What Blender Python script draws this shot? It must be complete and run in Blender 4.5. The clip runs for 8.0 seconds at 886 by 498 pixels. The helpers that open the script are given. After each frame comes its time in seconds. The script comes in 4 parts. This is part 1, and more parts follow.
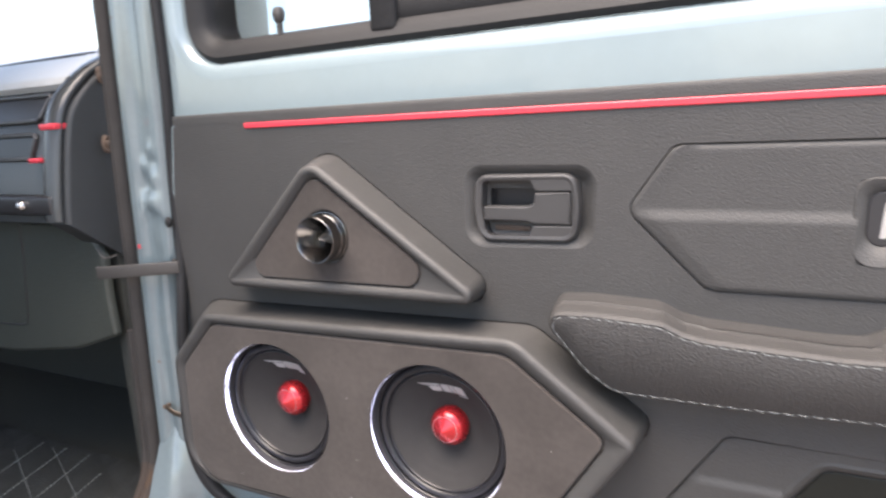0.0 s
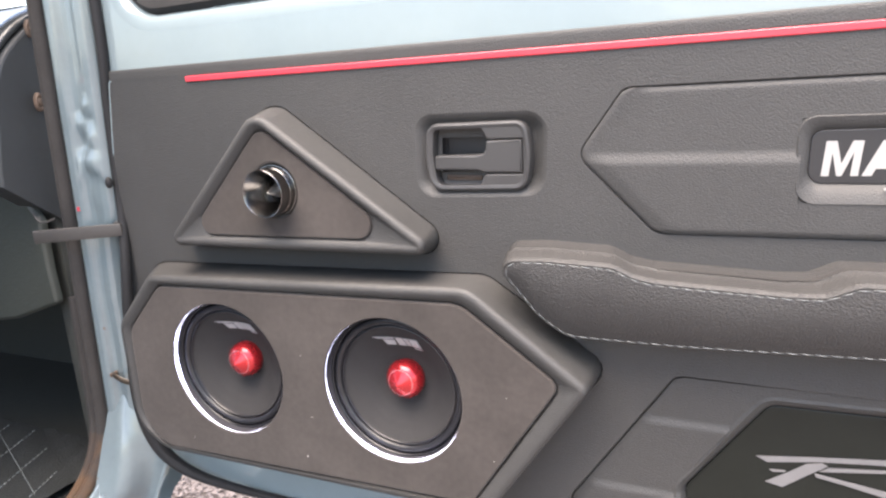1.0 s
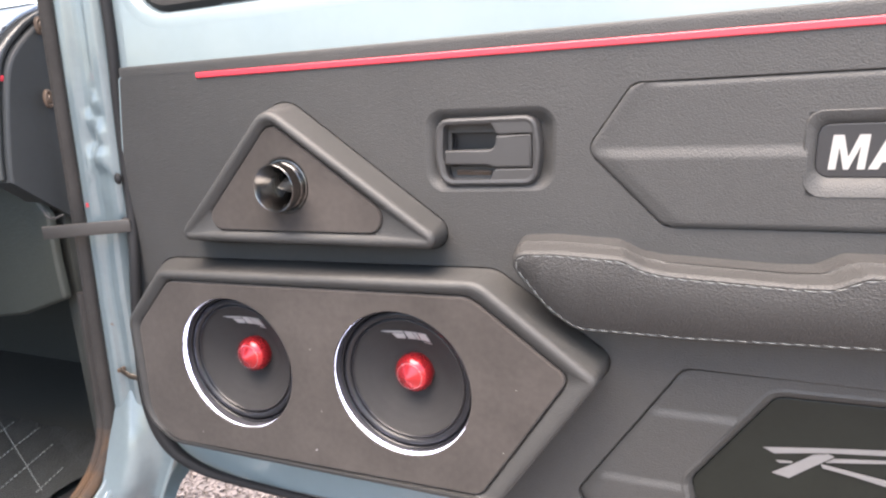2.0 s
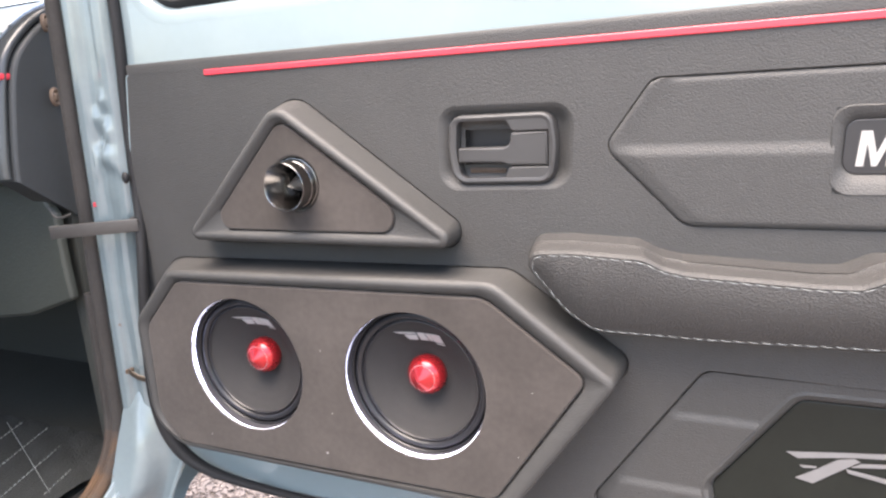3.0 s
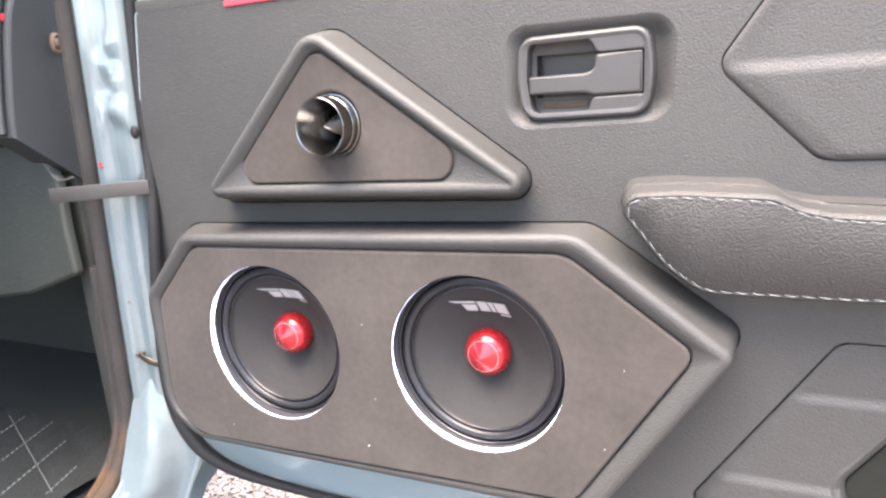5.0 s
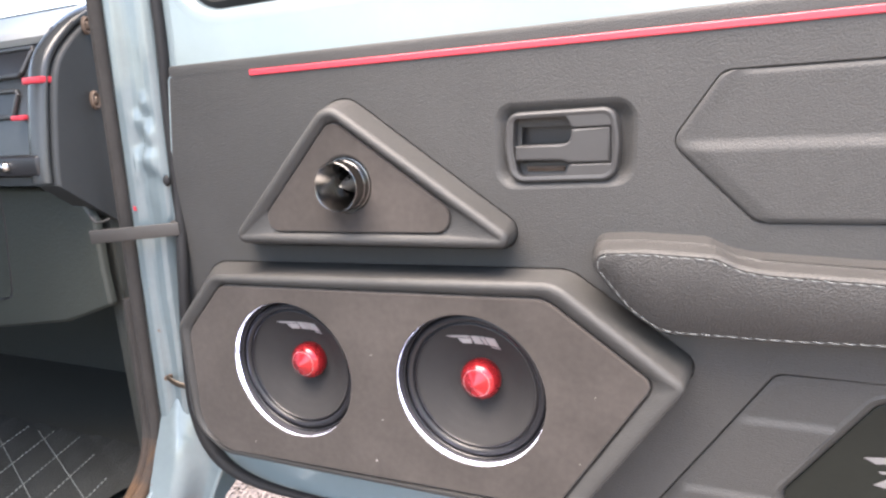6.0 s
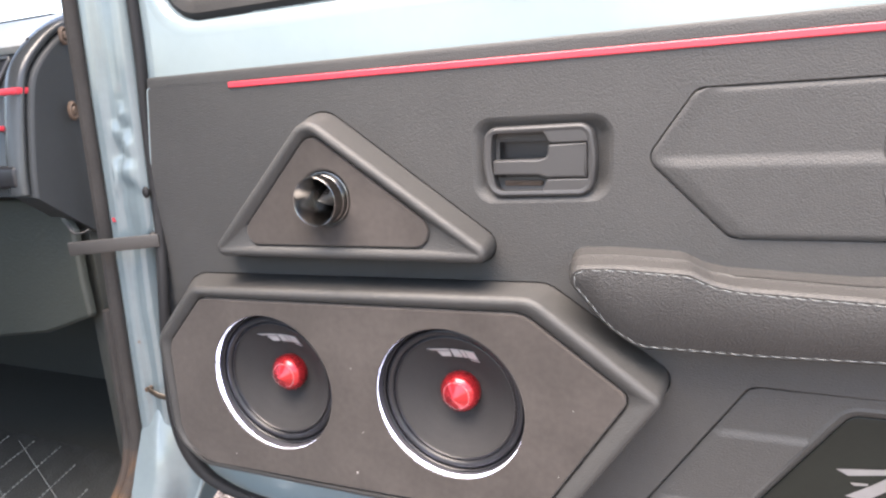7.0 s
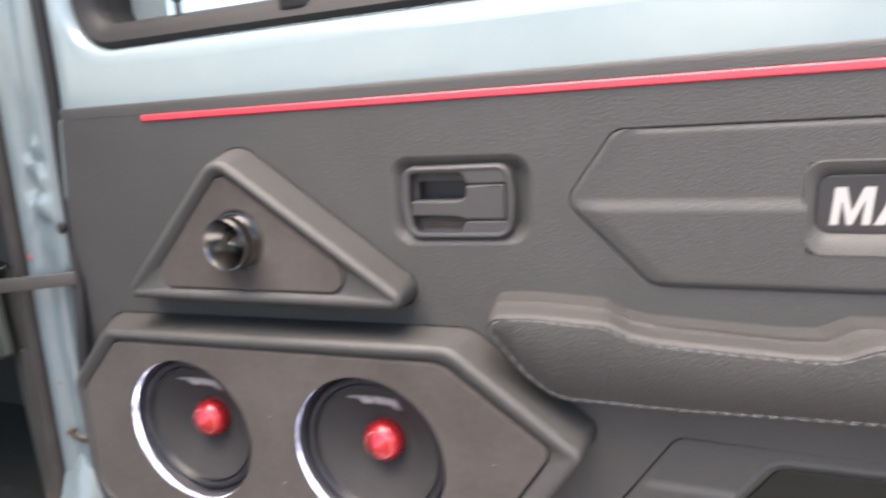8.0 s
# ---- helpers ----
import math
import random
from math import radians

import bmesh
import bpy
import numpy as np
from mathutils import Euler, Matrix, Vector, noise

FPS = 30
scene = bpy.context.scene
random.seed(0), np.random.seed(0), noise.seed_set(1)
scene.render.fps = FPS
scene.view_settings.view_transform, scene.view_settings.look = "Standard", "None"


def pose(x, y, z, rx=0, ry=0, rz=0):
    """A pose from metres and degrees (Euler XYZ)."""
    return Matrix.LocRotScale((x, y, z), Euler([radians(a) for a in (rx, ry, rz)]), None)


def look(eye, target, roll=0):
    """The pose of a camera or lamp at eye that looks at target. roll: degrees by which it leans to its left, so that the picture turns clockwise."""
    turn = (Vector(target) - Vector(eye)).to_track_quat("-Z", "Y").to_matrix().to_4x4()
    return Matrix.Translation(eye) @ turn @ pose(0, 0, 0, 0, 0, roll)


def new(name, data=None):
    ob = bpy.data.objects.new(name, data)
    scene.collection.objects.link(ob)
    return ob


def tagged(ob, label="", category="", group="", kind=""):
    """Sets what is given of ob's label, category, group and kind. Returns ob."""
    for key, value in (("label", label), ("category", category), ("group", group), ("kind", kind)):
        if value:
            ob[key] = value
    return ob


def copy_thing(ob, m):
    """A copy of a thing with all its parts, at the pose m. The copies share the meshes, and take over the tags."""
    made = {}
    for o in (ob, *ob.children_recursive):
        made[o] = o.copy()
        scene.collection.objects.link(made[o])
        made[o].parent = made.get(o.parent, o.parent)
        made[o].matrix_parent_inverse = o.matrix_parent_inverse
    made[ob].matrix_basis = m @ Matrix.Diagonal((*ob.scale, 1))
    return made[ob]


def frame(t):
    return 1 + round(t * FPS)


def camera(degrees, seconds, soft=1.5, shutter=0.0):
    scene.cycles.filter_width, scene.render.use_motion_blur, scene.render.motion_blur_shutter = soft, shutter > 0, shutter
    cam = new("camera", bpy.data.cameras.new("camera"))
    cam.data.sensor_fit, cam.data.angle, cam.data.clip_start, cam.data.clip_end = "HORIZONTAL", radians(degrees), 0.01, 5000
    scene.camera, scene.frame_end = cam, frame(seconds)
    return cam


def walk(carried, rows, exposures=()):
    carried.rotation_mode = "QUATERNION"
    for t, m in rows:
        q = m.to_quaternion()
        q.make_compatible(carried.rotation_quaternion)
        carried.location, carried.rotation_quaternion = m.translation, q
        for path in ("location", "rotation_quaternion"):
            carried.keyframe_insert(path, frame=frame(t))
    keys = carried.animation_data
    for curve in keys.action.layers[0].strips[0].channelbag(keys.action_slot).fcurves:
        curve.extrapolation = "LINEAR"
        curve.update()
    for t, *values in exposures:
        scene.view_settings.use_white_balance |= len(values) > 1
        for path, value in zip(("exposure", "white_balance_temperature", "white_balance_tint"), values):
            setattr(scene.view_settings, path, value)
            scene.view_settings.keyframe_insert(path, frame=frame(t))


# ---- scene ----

UP = 0.85          # height of the plan's zero (middle of the larger-looking woofer) over the ground
cam = camera(65.6, 8.0, soft=2.3, shutter=0.5)
ROWS = [
    (0.0, 0.3553, -0.6010, 0.3536, 78.52, 3.34, 28.12),
    (0.2, 0.3511, -0.6135, 0.3589, 77.21, 3.57, 25.68),
    (0.5, 0.3564, -0.6255, 0.3508, 76.48, 3.42, 25.10),
    (1.0, 0.3552, -0.5999, 0.3260, 76.28, 3.59, 24.17),
    (1.5, 0.3495, -0.6141, 0.3198, 76.54, 3.46, 23.87),
    (3.0, 0.3329, -0.6034, 0.3178, 76.39, 3.68, 24.41),
    (3.5, 0.2963, -0.5614, 0.3019, 76.45, 3.83, 24.59),
    (4.0, 0.2427, -0.5046, 0.2725, 76.32, 3.90, 25.05),
    (4.5, 0.2259, -0.4905, 0.2285, 76.87, 3.91, 25.63),
    (4.7, 0.2310, -0.5000, 0.2330, 76.70, 4.00, 25.50),
    (5.8, 0.2725, -0.6023, 0.2983, 76.98, 4.46, 25.58),
    (6.0, 0.2812, -0.6088, 0.3082, 77.20, 4.16, 25.09),
    (6.5, 0.2849, -0.6186, 0.3214, 77.17, 4.15, 24.53),
    (7.0, 0.2904, -0.6032, 0.3242, 76.97, 4.13, 24.07),
    (7.5, 0.2947, -0.6041, 0.3299, 77.19, 4.22, 23.69),
    (7.8, 0.3076, -0.5824, 0.3416, 77.17, 4.40, 23.36),
    (8.0, 0.3353, -0.5407, 0.3507, 77.20, 4.27, 22.52),
]
walk(cam, [(t, pose(x, y, z + UP, rx, ry, rz)) for t, x, y, z, rx, ry, rz in ROWS],
     exposures=[(t, stops + 0.12, 6500, 10) for t, stops in ((0.0, 2.38), (1.0, 2.6), (1.5, 2.67), (3.0, 2.78), (3.5, 2.8), (4.0, 3.2), (4.7, 3.42), (6.0, 2.9), (7.5, 2.72), (8.0, 2.5))])

# ---- light ----
world = bpy.data.worlds.new("sky")
scene.world = world
world.use_nodes = True
wn = world.node_tree
sky = wn.nodes.new("ShaderNodeTexSky")
sky.sky_type = "NISHITA"
sky.sun_disc = False
sky.sun_elevation, sky.sun_rotation = radians(74), radians(187)
sky.air_density, sky.dust_density = 1.0, 3.0
bg = wn.nodes["Background"]
# broken white cloud over the whole sky
way = wn.nodes.new("ShaderNodeTexCoord")
cloud = wn.nodes.new("ShaderNodeTexNoise")
cloud.inputs["Scale"].default_value, cloud.inputs["Detail"].default_value, cloud.inputs["Roughness"].default_value = 3.2, 6, 0.55
wn.links.new(way.outputs["Generated"], cloud.inputs["Vector"])
cover = wn.nodes.new("ShaderNodeMapRange")
cover.inputs["From Min"].default_value, cover.inputs["From Max"].default_value = 0.46, 0.62
wn.links.new(cloud.outputs["Fac"], cover.inputs["Value"])
lit = wn.nodes.new("ShaderNodeVectorMath")
lit.operation = "MULTIPLY"
lit.inputs[1].default_value = (2.3, 2.05, 1.8)
wn.links.new(sky.outputs[0], lit.inputs[0])
blend = wn.nodes.new("ShaderNodeMix")
blend.data_type = "RGBA"
wn.links.new(cover.outputs[0], blend.inputs[0])
wn.links.new(sky.outputs[0], blend.inputs[6])
wn.links.new(lit.outputs[0], blend.inputs[7])
wn.links.new(blend.outputs[2], bg.inputs[0])
bg.inputs[1].default_value = 0.085
sun = new("sun", bpy.data.lights.new("sun", "SUN"))
sun.data.energy, sun.data.angle, sun.data.color = 2.2, radians(60), (1.0, 0.87, 0.77)
sun.matrix_world = look((-0.12, -1.0, 4.4), (0, 0, 0.9))


# ---- materials ----
def material(name, color, rough=0.5, metal=0.0, var=0.15, scale=12.0, bump=0.0, bump_scale=300.0, kind="noise", coat=0.0,
             sheen=0.0, spec=0.5, fine=0.0, spots=None):
    m = bpy.data.materials.new(name)
    m.use_nodes = True
    nt = m.node_tree
    b = nt.nodes["Principled BSDF"]
    b.inputs["Roughness"].default_value = rough
    b.inputs["Metallic"].default_value = metal
    b.inputs["Coat Weight"].default_value = coat
    b.inputs["Coat Roughness"].default_value = 0.06
    b.inputs["Sheen Weight"].default_value = sheen
    b.inputs["Sheen Roughness"].default_value = 0.5
    b.inputs["Specular IOR Level"].default_value = spec
    tc = nt.nodes.new("ShaderNodeTexCoord")
    n1 = nt.nodes.new("ShaderNodeTexNoise")
    n1.inputs["Scale"].default_value = scale
    n1.inputs["Detail"].default_value = 6
    n1.inputs["Roughness"].default_value = 0.6
    nt.links.new(tc.outputs["Object"], n1.inputs["Vector"])
    n2 = nt.nodes.new("ShaderNodeTexNoise")
    n2.inputs["Scale"].default_value = scale * 14
    n2.inputs["Detail"].default_value = 3
    nt.links.new(tc.outputs["Object"], n2.inputs["Vector"])
    add = nt.nodes.new("ShaderNodeMath")
    add.operation = "MULTIPLY_ADD"
    add.inputs[1].default_value = 0.4
    nt.links.new(n2.outputs["Fac"], add.inputs[0])
    nt.links.new(n1.outputs["Fac"], add.inputs[2])
    mr = nt.nodes.new("ShaderNodeMapRange")
    mr.inputs["From Min"].default_value, mr.inputs["From Max"].default_value = 0.35, 1.05
    nt.links.new(add.outputs[0], mr.inputs["Value"])
    mix = nt.nodes.new("ShaderNodeMix")
    mix.data_type = "RGBA"
    mix.inputs[6].default_value = (*[c * (1 - var) for c in color], 1)
    mix.inputs[7].default_value = (*[min(1, c * (1 + var)) for c in color], 1)
    nt.links.new(mr.outputs[0], mix.inputs[0])
    out = mix.outputs[2]
    if spots:
        col, sc, lo, hi = spots
        n3 = nt.nodes.new("ShaderNodeTexNoise")
        n3.inputs["Scale"].default_value, n3.inputs["Detail"].default_value = sc, 8
        nt.links.new(tc.outputs["Object"], n3.inputs["Vector"])
        r3 = nt.nodes.new("ShaderNodeMapRange")
        r3.inputs["From Min"].default_value, r3.inputs["From Max"].default_value = lo, hi
        nt.links.new(n3.outputs["Fac"], r3.inputs["Value"])
        mx = nt.nodes.new("ShaderNodeMix")
        mx.data_type = "RGBA"
        nt.links.new(r3.outputs[0], mx.inputs[0])
        nt.links.new(out, mx.inputs[6])
        mx.inputs[7].default_value = (*col, 1)
        out = mx.outputs[2]
    nt.links.new(out, b.inputs["Base Color"])
    rr = nt.nodes.new("ShaderNodeMapRange")
    rr.inputs["To Min"].default_value, rr.inputs["To Max"].default_value = max(0.02, rough - 0.08), min(1, rough + 0.08)
    nt.links.new(n1.outputs["Fac"], rr.inputs["Value"])
    nt.links.new(rr.outputs[0], b.inputs["Roughness"])
    if bump:
        bp = nt.nodes.new("ShaderNodeBump")
        bp.inputs["Distance"].default_value = bump
        bp.inputs["Strength"].default_value = 1.0
        if kind == "leather":
            warp = nt.nodes.new("ShaderNodeTexNoise")
            warp.inputs["Scale"].default_value = bump_scale * 0.45
            nt.links.new(tc.outputs["Object"], warp.inputs["Vector"])
            wv = nt.nodes.new("ShaderNodeVectorMath")
            wv.operation = "MULTIPLY_ADD"
            wv.inputs[1].default_value = (0.0003, 0.0003, 0.0003)
            nt.links.new(warp.outputs["Color"], wv.inputs[0])
            st = nt.nodes.new("ShaderNodeMapping")
            st.inputs["Rotation"].default_value = (0, radians(35), 0)
            st.inputs["Scale"].default_value = (0.88, 1.0, 1.12)
            nt.links.new(tc.outputs["Object"], st.inputs["Vector"])
            nt.links.new(st.outputs[0], wv.inputs[2])
            v = nt.nodes.new("ShaderNodeTexVoronoi")
            v.feature = "F1"
            v.inputs["Scale"].default_value = bump_scale
            nt.links.new(wv.outputs[0], v.inputs["Vector"])
            inv = nt.nodes.new("ShaderNodeMath")
            inv.operation = "MULTIPLY_ADD"
            inv.inputs[1].default_value = -1.3
            nt.links.new(v.outputs["Distance"], inv.inputs[0])
            sm = nt.nodes.new("ShaderNodeMath")
            sm.operation = "MULTIPLY"
            sm.inputs[1].default_value = 0.015
            nt.links.new(n2.outputs["Fac"], sm.inputs[0])
            nt.links.new(sm.outputs[0], inv.inputs[2])
            nt.links.new(inv.outputs[0], bp.inputs["Height"])
        else:
            nb = nt.nodes.new("ShaderNodeTexNoise")
            nb.inputs["Scale"].default_value, nb.inputs["Detail"].default_value = bump_scale, 5
            nt.links.new(tc.outputs["Object"], nb.inputs["Vector"])
            nt.links.new(nb.outputs["Fac"], bp.inputs["Height"])
        nt.links.new(bp.outputs[0], b.inputs["Normal"])
    return m


LEATHER = material("black_leatherette", (0.046, 0.0452, 0.0440), 0.55, var=0.16, scale=7, bump=0.00025, bump_scale=640, kind="leather", spec=0.40)
LEATHER_ARM = material("coarse_black_leatherette", (0.037, 0.0358, 0.0348), 0.54, var=0.12, scale=8, bump=0.00046, bump_scale=600, kind="leather", spec=0.42)
SUEDE = material("charcoal_suede", (0.050, 0.0435, 0.040), 0.95, var=0.40, scale=9, bump=0.0002, bump_scale=900, sheen=0.12, spec=0.2)
PAINT = material("pale_blue_paint", (0.205, 0.255, 0.272), 0.16, var=0.05, scale=5, coat=0.8, bump=0.0009, bump_scale=14)
# door paint darkened for the shade of door and pod, with rust spots
PAINT_WORN_SHADED = material("worn_shaded_blue_paint", (0.145, 0.181, 0.195), 0.15, var=0.09, scale=9, coat=0.8, bump=0.0006, bump_scale=26,
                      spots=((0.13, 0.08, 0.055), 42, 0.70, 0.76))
RUBBER = material("black_rubber", (0.018, 0.018, 0.019), 0.6, spec=0.25, var=0.2, scale=20, bump=0.0003, bump_scale=300)
SEAL = material("dusty_rubber_seal", (0.036, 0.033, 0.031), 0.8, spec=0.3, var=0.3, scale=16, bump=0.0006, bump_scale=160,
                spots=((0.10, 0.060, 0.035), 9, 0.62, 0.82))
SEAL_RUST = material("rust_stained_rubber", (0.044, 0.034, 0.028), 0.8, spec=0.3, var=0.4, scale=20, bump=0.001, bump_scale=140,
                     spots=((0.085, 0.050, 0.028), 22, 0.48, 0.68))
RED = material("red_trim", (0.55, 0.040, 0.060), 0.42, var=0.10, scale=30, bump=0.0002, bump_scale=120, coat=0.1)
PLASTIC = material("black_plastic", (0.042, 0.041, 0.041), 0.42, var=0.10, scale=14, bump=0.00015, bump_scale=700)
PLASTIC_DARK = material("dark_plastic", (0.022, 0.022, 0.024), 0.35, var=0.15, scale=20, bump=0.0001, bump_scale=500)
DASH = material("dark_dash_plastic", (0.042, 0.045, 0.047), 0.24, var=0.12, scale=9, bump=0.0002, bump_scale=500)
DASH_END = material("matt_dash_end", (0.036, 0.039, 0.041), 0.5, var=0.12, scale=9, bump=0.0003, bump_scale=500, spec=0.35)
# sunlight on the dash top is put into this pale base colour
DASH_TOP_SUNLIT = material("sunlit_dash_top", (0.42, 0.42, 0.41), 0.45, var=0.1, scale=9, bump=0.0004, bump_scale=400)
CABIN = material("dark_cabin_trim", (0.034, 0.036, 0.031), 0.7, var=0.2, scale=6, bump=0.0006, bump_scale=200)
KICK = material("grey_green_trim", (0.036, 0.040, 0.034), 0.50, var=0.15, scale=6, bump=0.0006, bump_scale=260)
CONE = material("black_paper_cone", (0.026, 0.025, 0.025), 0.8, spec=0.3, var=0.2, scale=30, bump=0.00025, bump_scale=700)
SURROUND = material("black_cloth_surround", (0.012, 0.012, 0.014), 0.36, spec=0.5, var=0.15, scale=60, bump=0.0002, bump_scale=900)
RING = material("grey_ring", (0.045, 0.044, 0.050), 0.75, spec=0.1, var=0.08, scale=30)
ANODISED = material("red_anodised_metal", (0.55, 0.028, 0.036), 0.27, metal=0.7, var=0.06, scale=30, coat=0.6)
CHROME = material("black_chrome", (0.20, 0.195, 0.19), 0.20, metal=1.0, var=0.05, scale=30)
POLISHED = material("polished_steel", (0.62, 0.60, 0.58), 0.28, metal=1.0, var=0.05, scale=30)
STEEL = material("dull_steel", (0.054, 0.050, 0.047), 0.5, metal=0.2, var=0.15, scale=30, bump=0.0003, bump_scale=200)
BRASS = material("tarnished_brass", (0.060, 0.048, 0.037), 0.45, metal=0.5, var=0.2, scale=60)
WHITE = material("white_print", (0.33, 0.32, 0.31), 0.5, var=0.05, scale=60)
EMBLEM = material("grey_emblem_print", (0.17, 0.165, 0.165), 0.5, var=0.10, scale=60)
SILVER = material("silver_print", (0.36, 0.36, 0.365), 0.45, var=0.06, scale=60)
THREAD = material("pale_thread", (0.25, 0.265, 0.265), 0.8, var=0.15, scale=80)
DULL_THREAD = material("dull_thread", (0.20, 0.215, 0.205), 0.85, var=0.3, scale=30)
ACRYLIC = material("black_gloss_plate", (0.012, 0.014, 0.012), 0.25, var=0.2, scale=12, spec=0.25)
RUST = material("rusty_bolt", (0.14, 0.10, 0.075), 0.6, metal=0.3, var=0.3, scale=90, bump=0.0004, bump_scale=400)
MAT = material("quilted_black_mat", (0.018, 0.020, 0.019), 0.7, var=0.2, scale=12, bump=0.0008, bump_scale=350, kind="leather")
GRAVEL = material("gravel", (0.150, 0.128, 0.118), 0.9, var=0.45, scale=18, bump=0.012, bump_scale=55)
STONE = material("gravel_stone", (0.20, 0.168, 0.153), 0.85, var=0.55, scale=25, bump=0.002, bump_scale=120)


def led_material():
    m = bpy.data.materials.new("white_led_strip")
    m.use_nodes = True
    b = m.node_tree.nodes["Principled BSDF"]
    b.inputs["Base Color"].default_value = (0.8, 0.8, 0.85, 1)
    b.inputs["Emission Color"].default_value = (0.64, 0.66, 1.0, 1)
    nt = m.node_tree
    tc = nt.nodes.new("ShaderNodeTexCoord")
    n = nt.nodes.new("ShaderNodeTexNoise")
    n.inputs["Scale"].default_value = 55
    nt.links.new(tc.outputs["Object"], n.inputs["Vector"])
    r = nt.nodes.new("ShaderNodeMapRange")
    r.inputs["From Min"].default_value, r.inputs["From Max"].default_value = 0.40, 0.66
    r.inputs["To Min"].default_value, r.inputs["To Max"].default_value = 0.10, 1.3
    nt.links.new(n.outputs["Fac"], r.inputs["Value"])
    nt.links.new(r.outputs[0], b.inputs["Emission Strength"])
    return m


def glass_material():
    m = bpy.data.materials.new("window_glass")
    m.use_nodes = True
    b = m.node_tree.nodes["Principled BSDF"]
    b.inputs["Roughness"].default_value = 0.02
    b.inputs["Transmission Weight"].default_value = 1.0
    b.inputs["IOR"].default_value = 1.02
    return m


LED = led_material()
GLASS = glass_material()

# ---- building helpers ----
BASES = {}


def thing(name, base, label, category, group="", kind=""):
    """An empty at base (plan coordinates) that carries parts."""
    ob = new(name)
    ob.empty_display_size = 0.05
    ob.location = (base[0], base[1], base[2] + UP)
    BASES[ob.name] = Vector(base)
    return tagged(ob, label, category, group, kind)


def part(name, bm, material, parent, label="", kind="", smooth=True, angle=35):
    """Links a bmesh, in plan coordinates, as one mesh object under a thing or a part."""
    base = BASES[parent.name]
    bmesh.ops.remove_doubles(bm, verts=bm.verts, dist=1e-6)
    bmesh.ops.recalc_face_normals(bm, faces=bm.faces)
    bmesh.ops.translate(bm, verts=bm.verts, vec=-base)
    if smooth:
        for f in bm.faces:
            f.smooth = not (len(f.verts) > 4 or (len(f.verts) == 3 and abs(f.normal.y) > 0.99999))
        lim = radians(angle)
        for e in bm.edges:
            if len(e.link_faces) == 2 and e.calc_face_angle(0) > lim:
                e.smooth = False
    me = bpy.data.meshes.new(name)
    bm.to_mesh(me)
    bm.free()
    me.materials.append(material)
    ob = new(name, me)
    ob.parent = parent
    BASES[ob.name] = base
    return tagged(ob, label, kind=kind)


def lone(name, bm, material, base, label, category, kind="", group=""):
    """A thing that is one mesh."""
    bmesh.ops.recalc_face_normals(bm, faces=bm.faces)
    bmesh.ops.translate(bm, verts=bm.verts, vec=-Vector(base))
    for f in bm.faces:
        f.smooth = True
    for e in bm.edges:
        if len(e.link_faces) == 2 and e.calc_face_angle(0) > radians(35):
            e.smooth = False
    me = bpy.data.meshes.new(name)
    bm.to_mesh(me)
    bm.free()
    me.materials.append(material)
    ob = new(name, me)
    ob.location = (base[0], base[1], base[2] + UP)
    BASES[ob.name] = Vector(base)
    return tagged(ob, label, category, group, kind)


def rounded(points, n=7):
    """A closed outline with rounded corners from (x, z, radius) corners."""
    out = []
    k = len(points)
    for i in range(k):
        p = Vector(points[i][:2])
        r = points[i][2]
        a = (Vector(points[i - 1][:2]) - p)
        b = (Vector(points[(i + 1) % k][:2]) - p)
        la, lb = a.length, b.length
        a.normalize(), b.normalize()
        half = a.angle(b) / 2
        d = min(r / math.tan(half), la * 0.49, lb * 0.49)
        r = d * math.tan(half)
        centre = p + (a + b).normalized() * (r / math.sin(half))
        s, e = p + a * d - centre, p + b * d - centre
        turn = s.angle_signed(e)
        t0 = math.atan2(s.y, s.x)
        for j in range(n + 1):
            t = t0 - turn * j / n
            out.append((centre.x + r * math.cos(t), centre.y + r * math.sin(t)))
    return out


def offset(outline, d):
    """The outline moved inwards by d (outwards where d is negative), with as many points."""
    k = len(outline)
    area = sum(outline[i - 1][0] * outline[i][1] - outline[i][0] * outline[i - 1][1] for i in range(k))
    sign = 1 if area > 0 else -1
    out = []
    for i in range(k):
        p = Vector(outline[i])
        j, h = 1, 1
        while (p - Vector(outline[i - j])).length < 1e-7:
            j += 1
        while (Vector(outline[(i + h) % k]) - p).length < 1e-7:
            h += 1
        a = (p - Vector(outline[i - j])).normalized()
        b = (Vector(outline[(i + h) % k]) - p).normalized()
        na, nb = Vector((-a.y, a.x)), Vector((-b.y, b.x))
        m = (na + nb)
        m = m / max(0.5, m.length_squared / 2) if m.length > 1e-6 else na
        q = p + m * d * sign
        out.append((q.x, q.y))
    return out


def ring3(outline, y):
    return [(x, y, z) for x, z in outline]


def loft(bm, rings, closed=True, first=False, last=False):
    rows = [[bm.verts.new(p) for p in r] for r in rings]
    k = len(rows[0])
    for a, b in zip(rows, rows[1:]):
        for i in range(k if closed else k - 1):
            j = (i + 1) % k
            bm.faces.new((a[i], a[j], b[j], b[i]))
    if first:
        bm.faces.new(rows[0])
    if last:
        bm.faces.new(list(reversed(rows[-1])))
    return rows


def holed(bm, outer, holes, y):
    """A flat sheet at y with holes in it."""
    edges = []
    for o in (outer, *holes):
        vs = [bm.verts.new((x, y, z)) for x, z in o]
        edges += [bm.edges.new((vs[i - 1], vs[i])) for i in range(len(vs))]
    bmesh.ops.triangle_fill(bm, use_beauty=True, use_dissolve=False, edges=edges, normal=(0, -1, 0))


def circle(cx, cz, r, n=64):
    return [(cx + r * math.cos(2 * math.pi * i / n), cz + r * math.sin(2 * math.pi * i / n)) for i in range(n)]


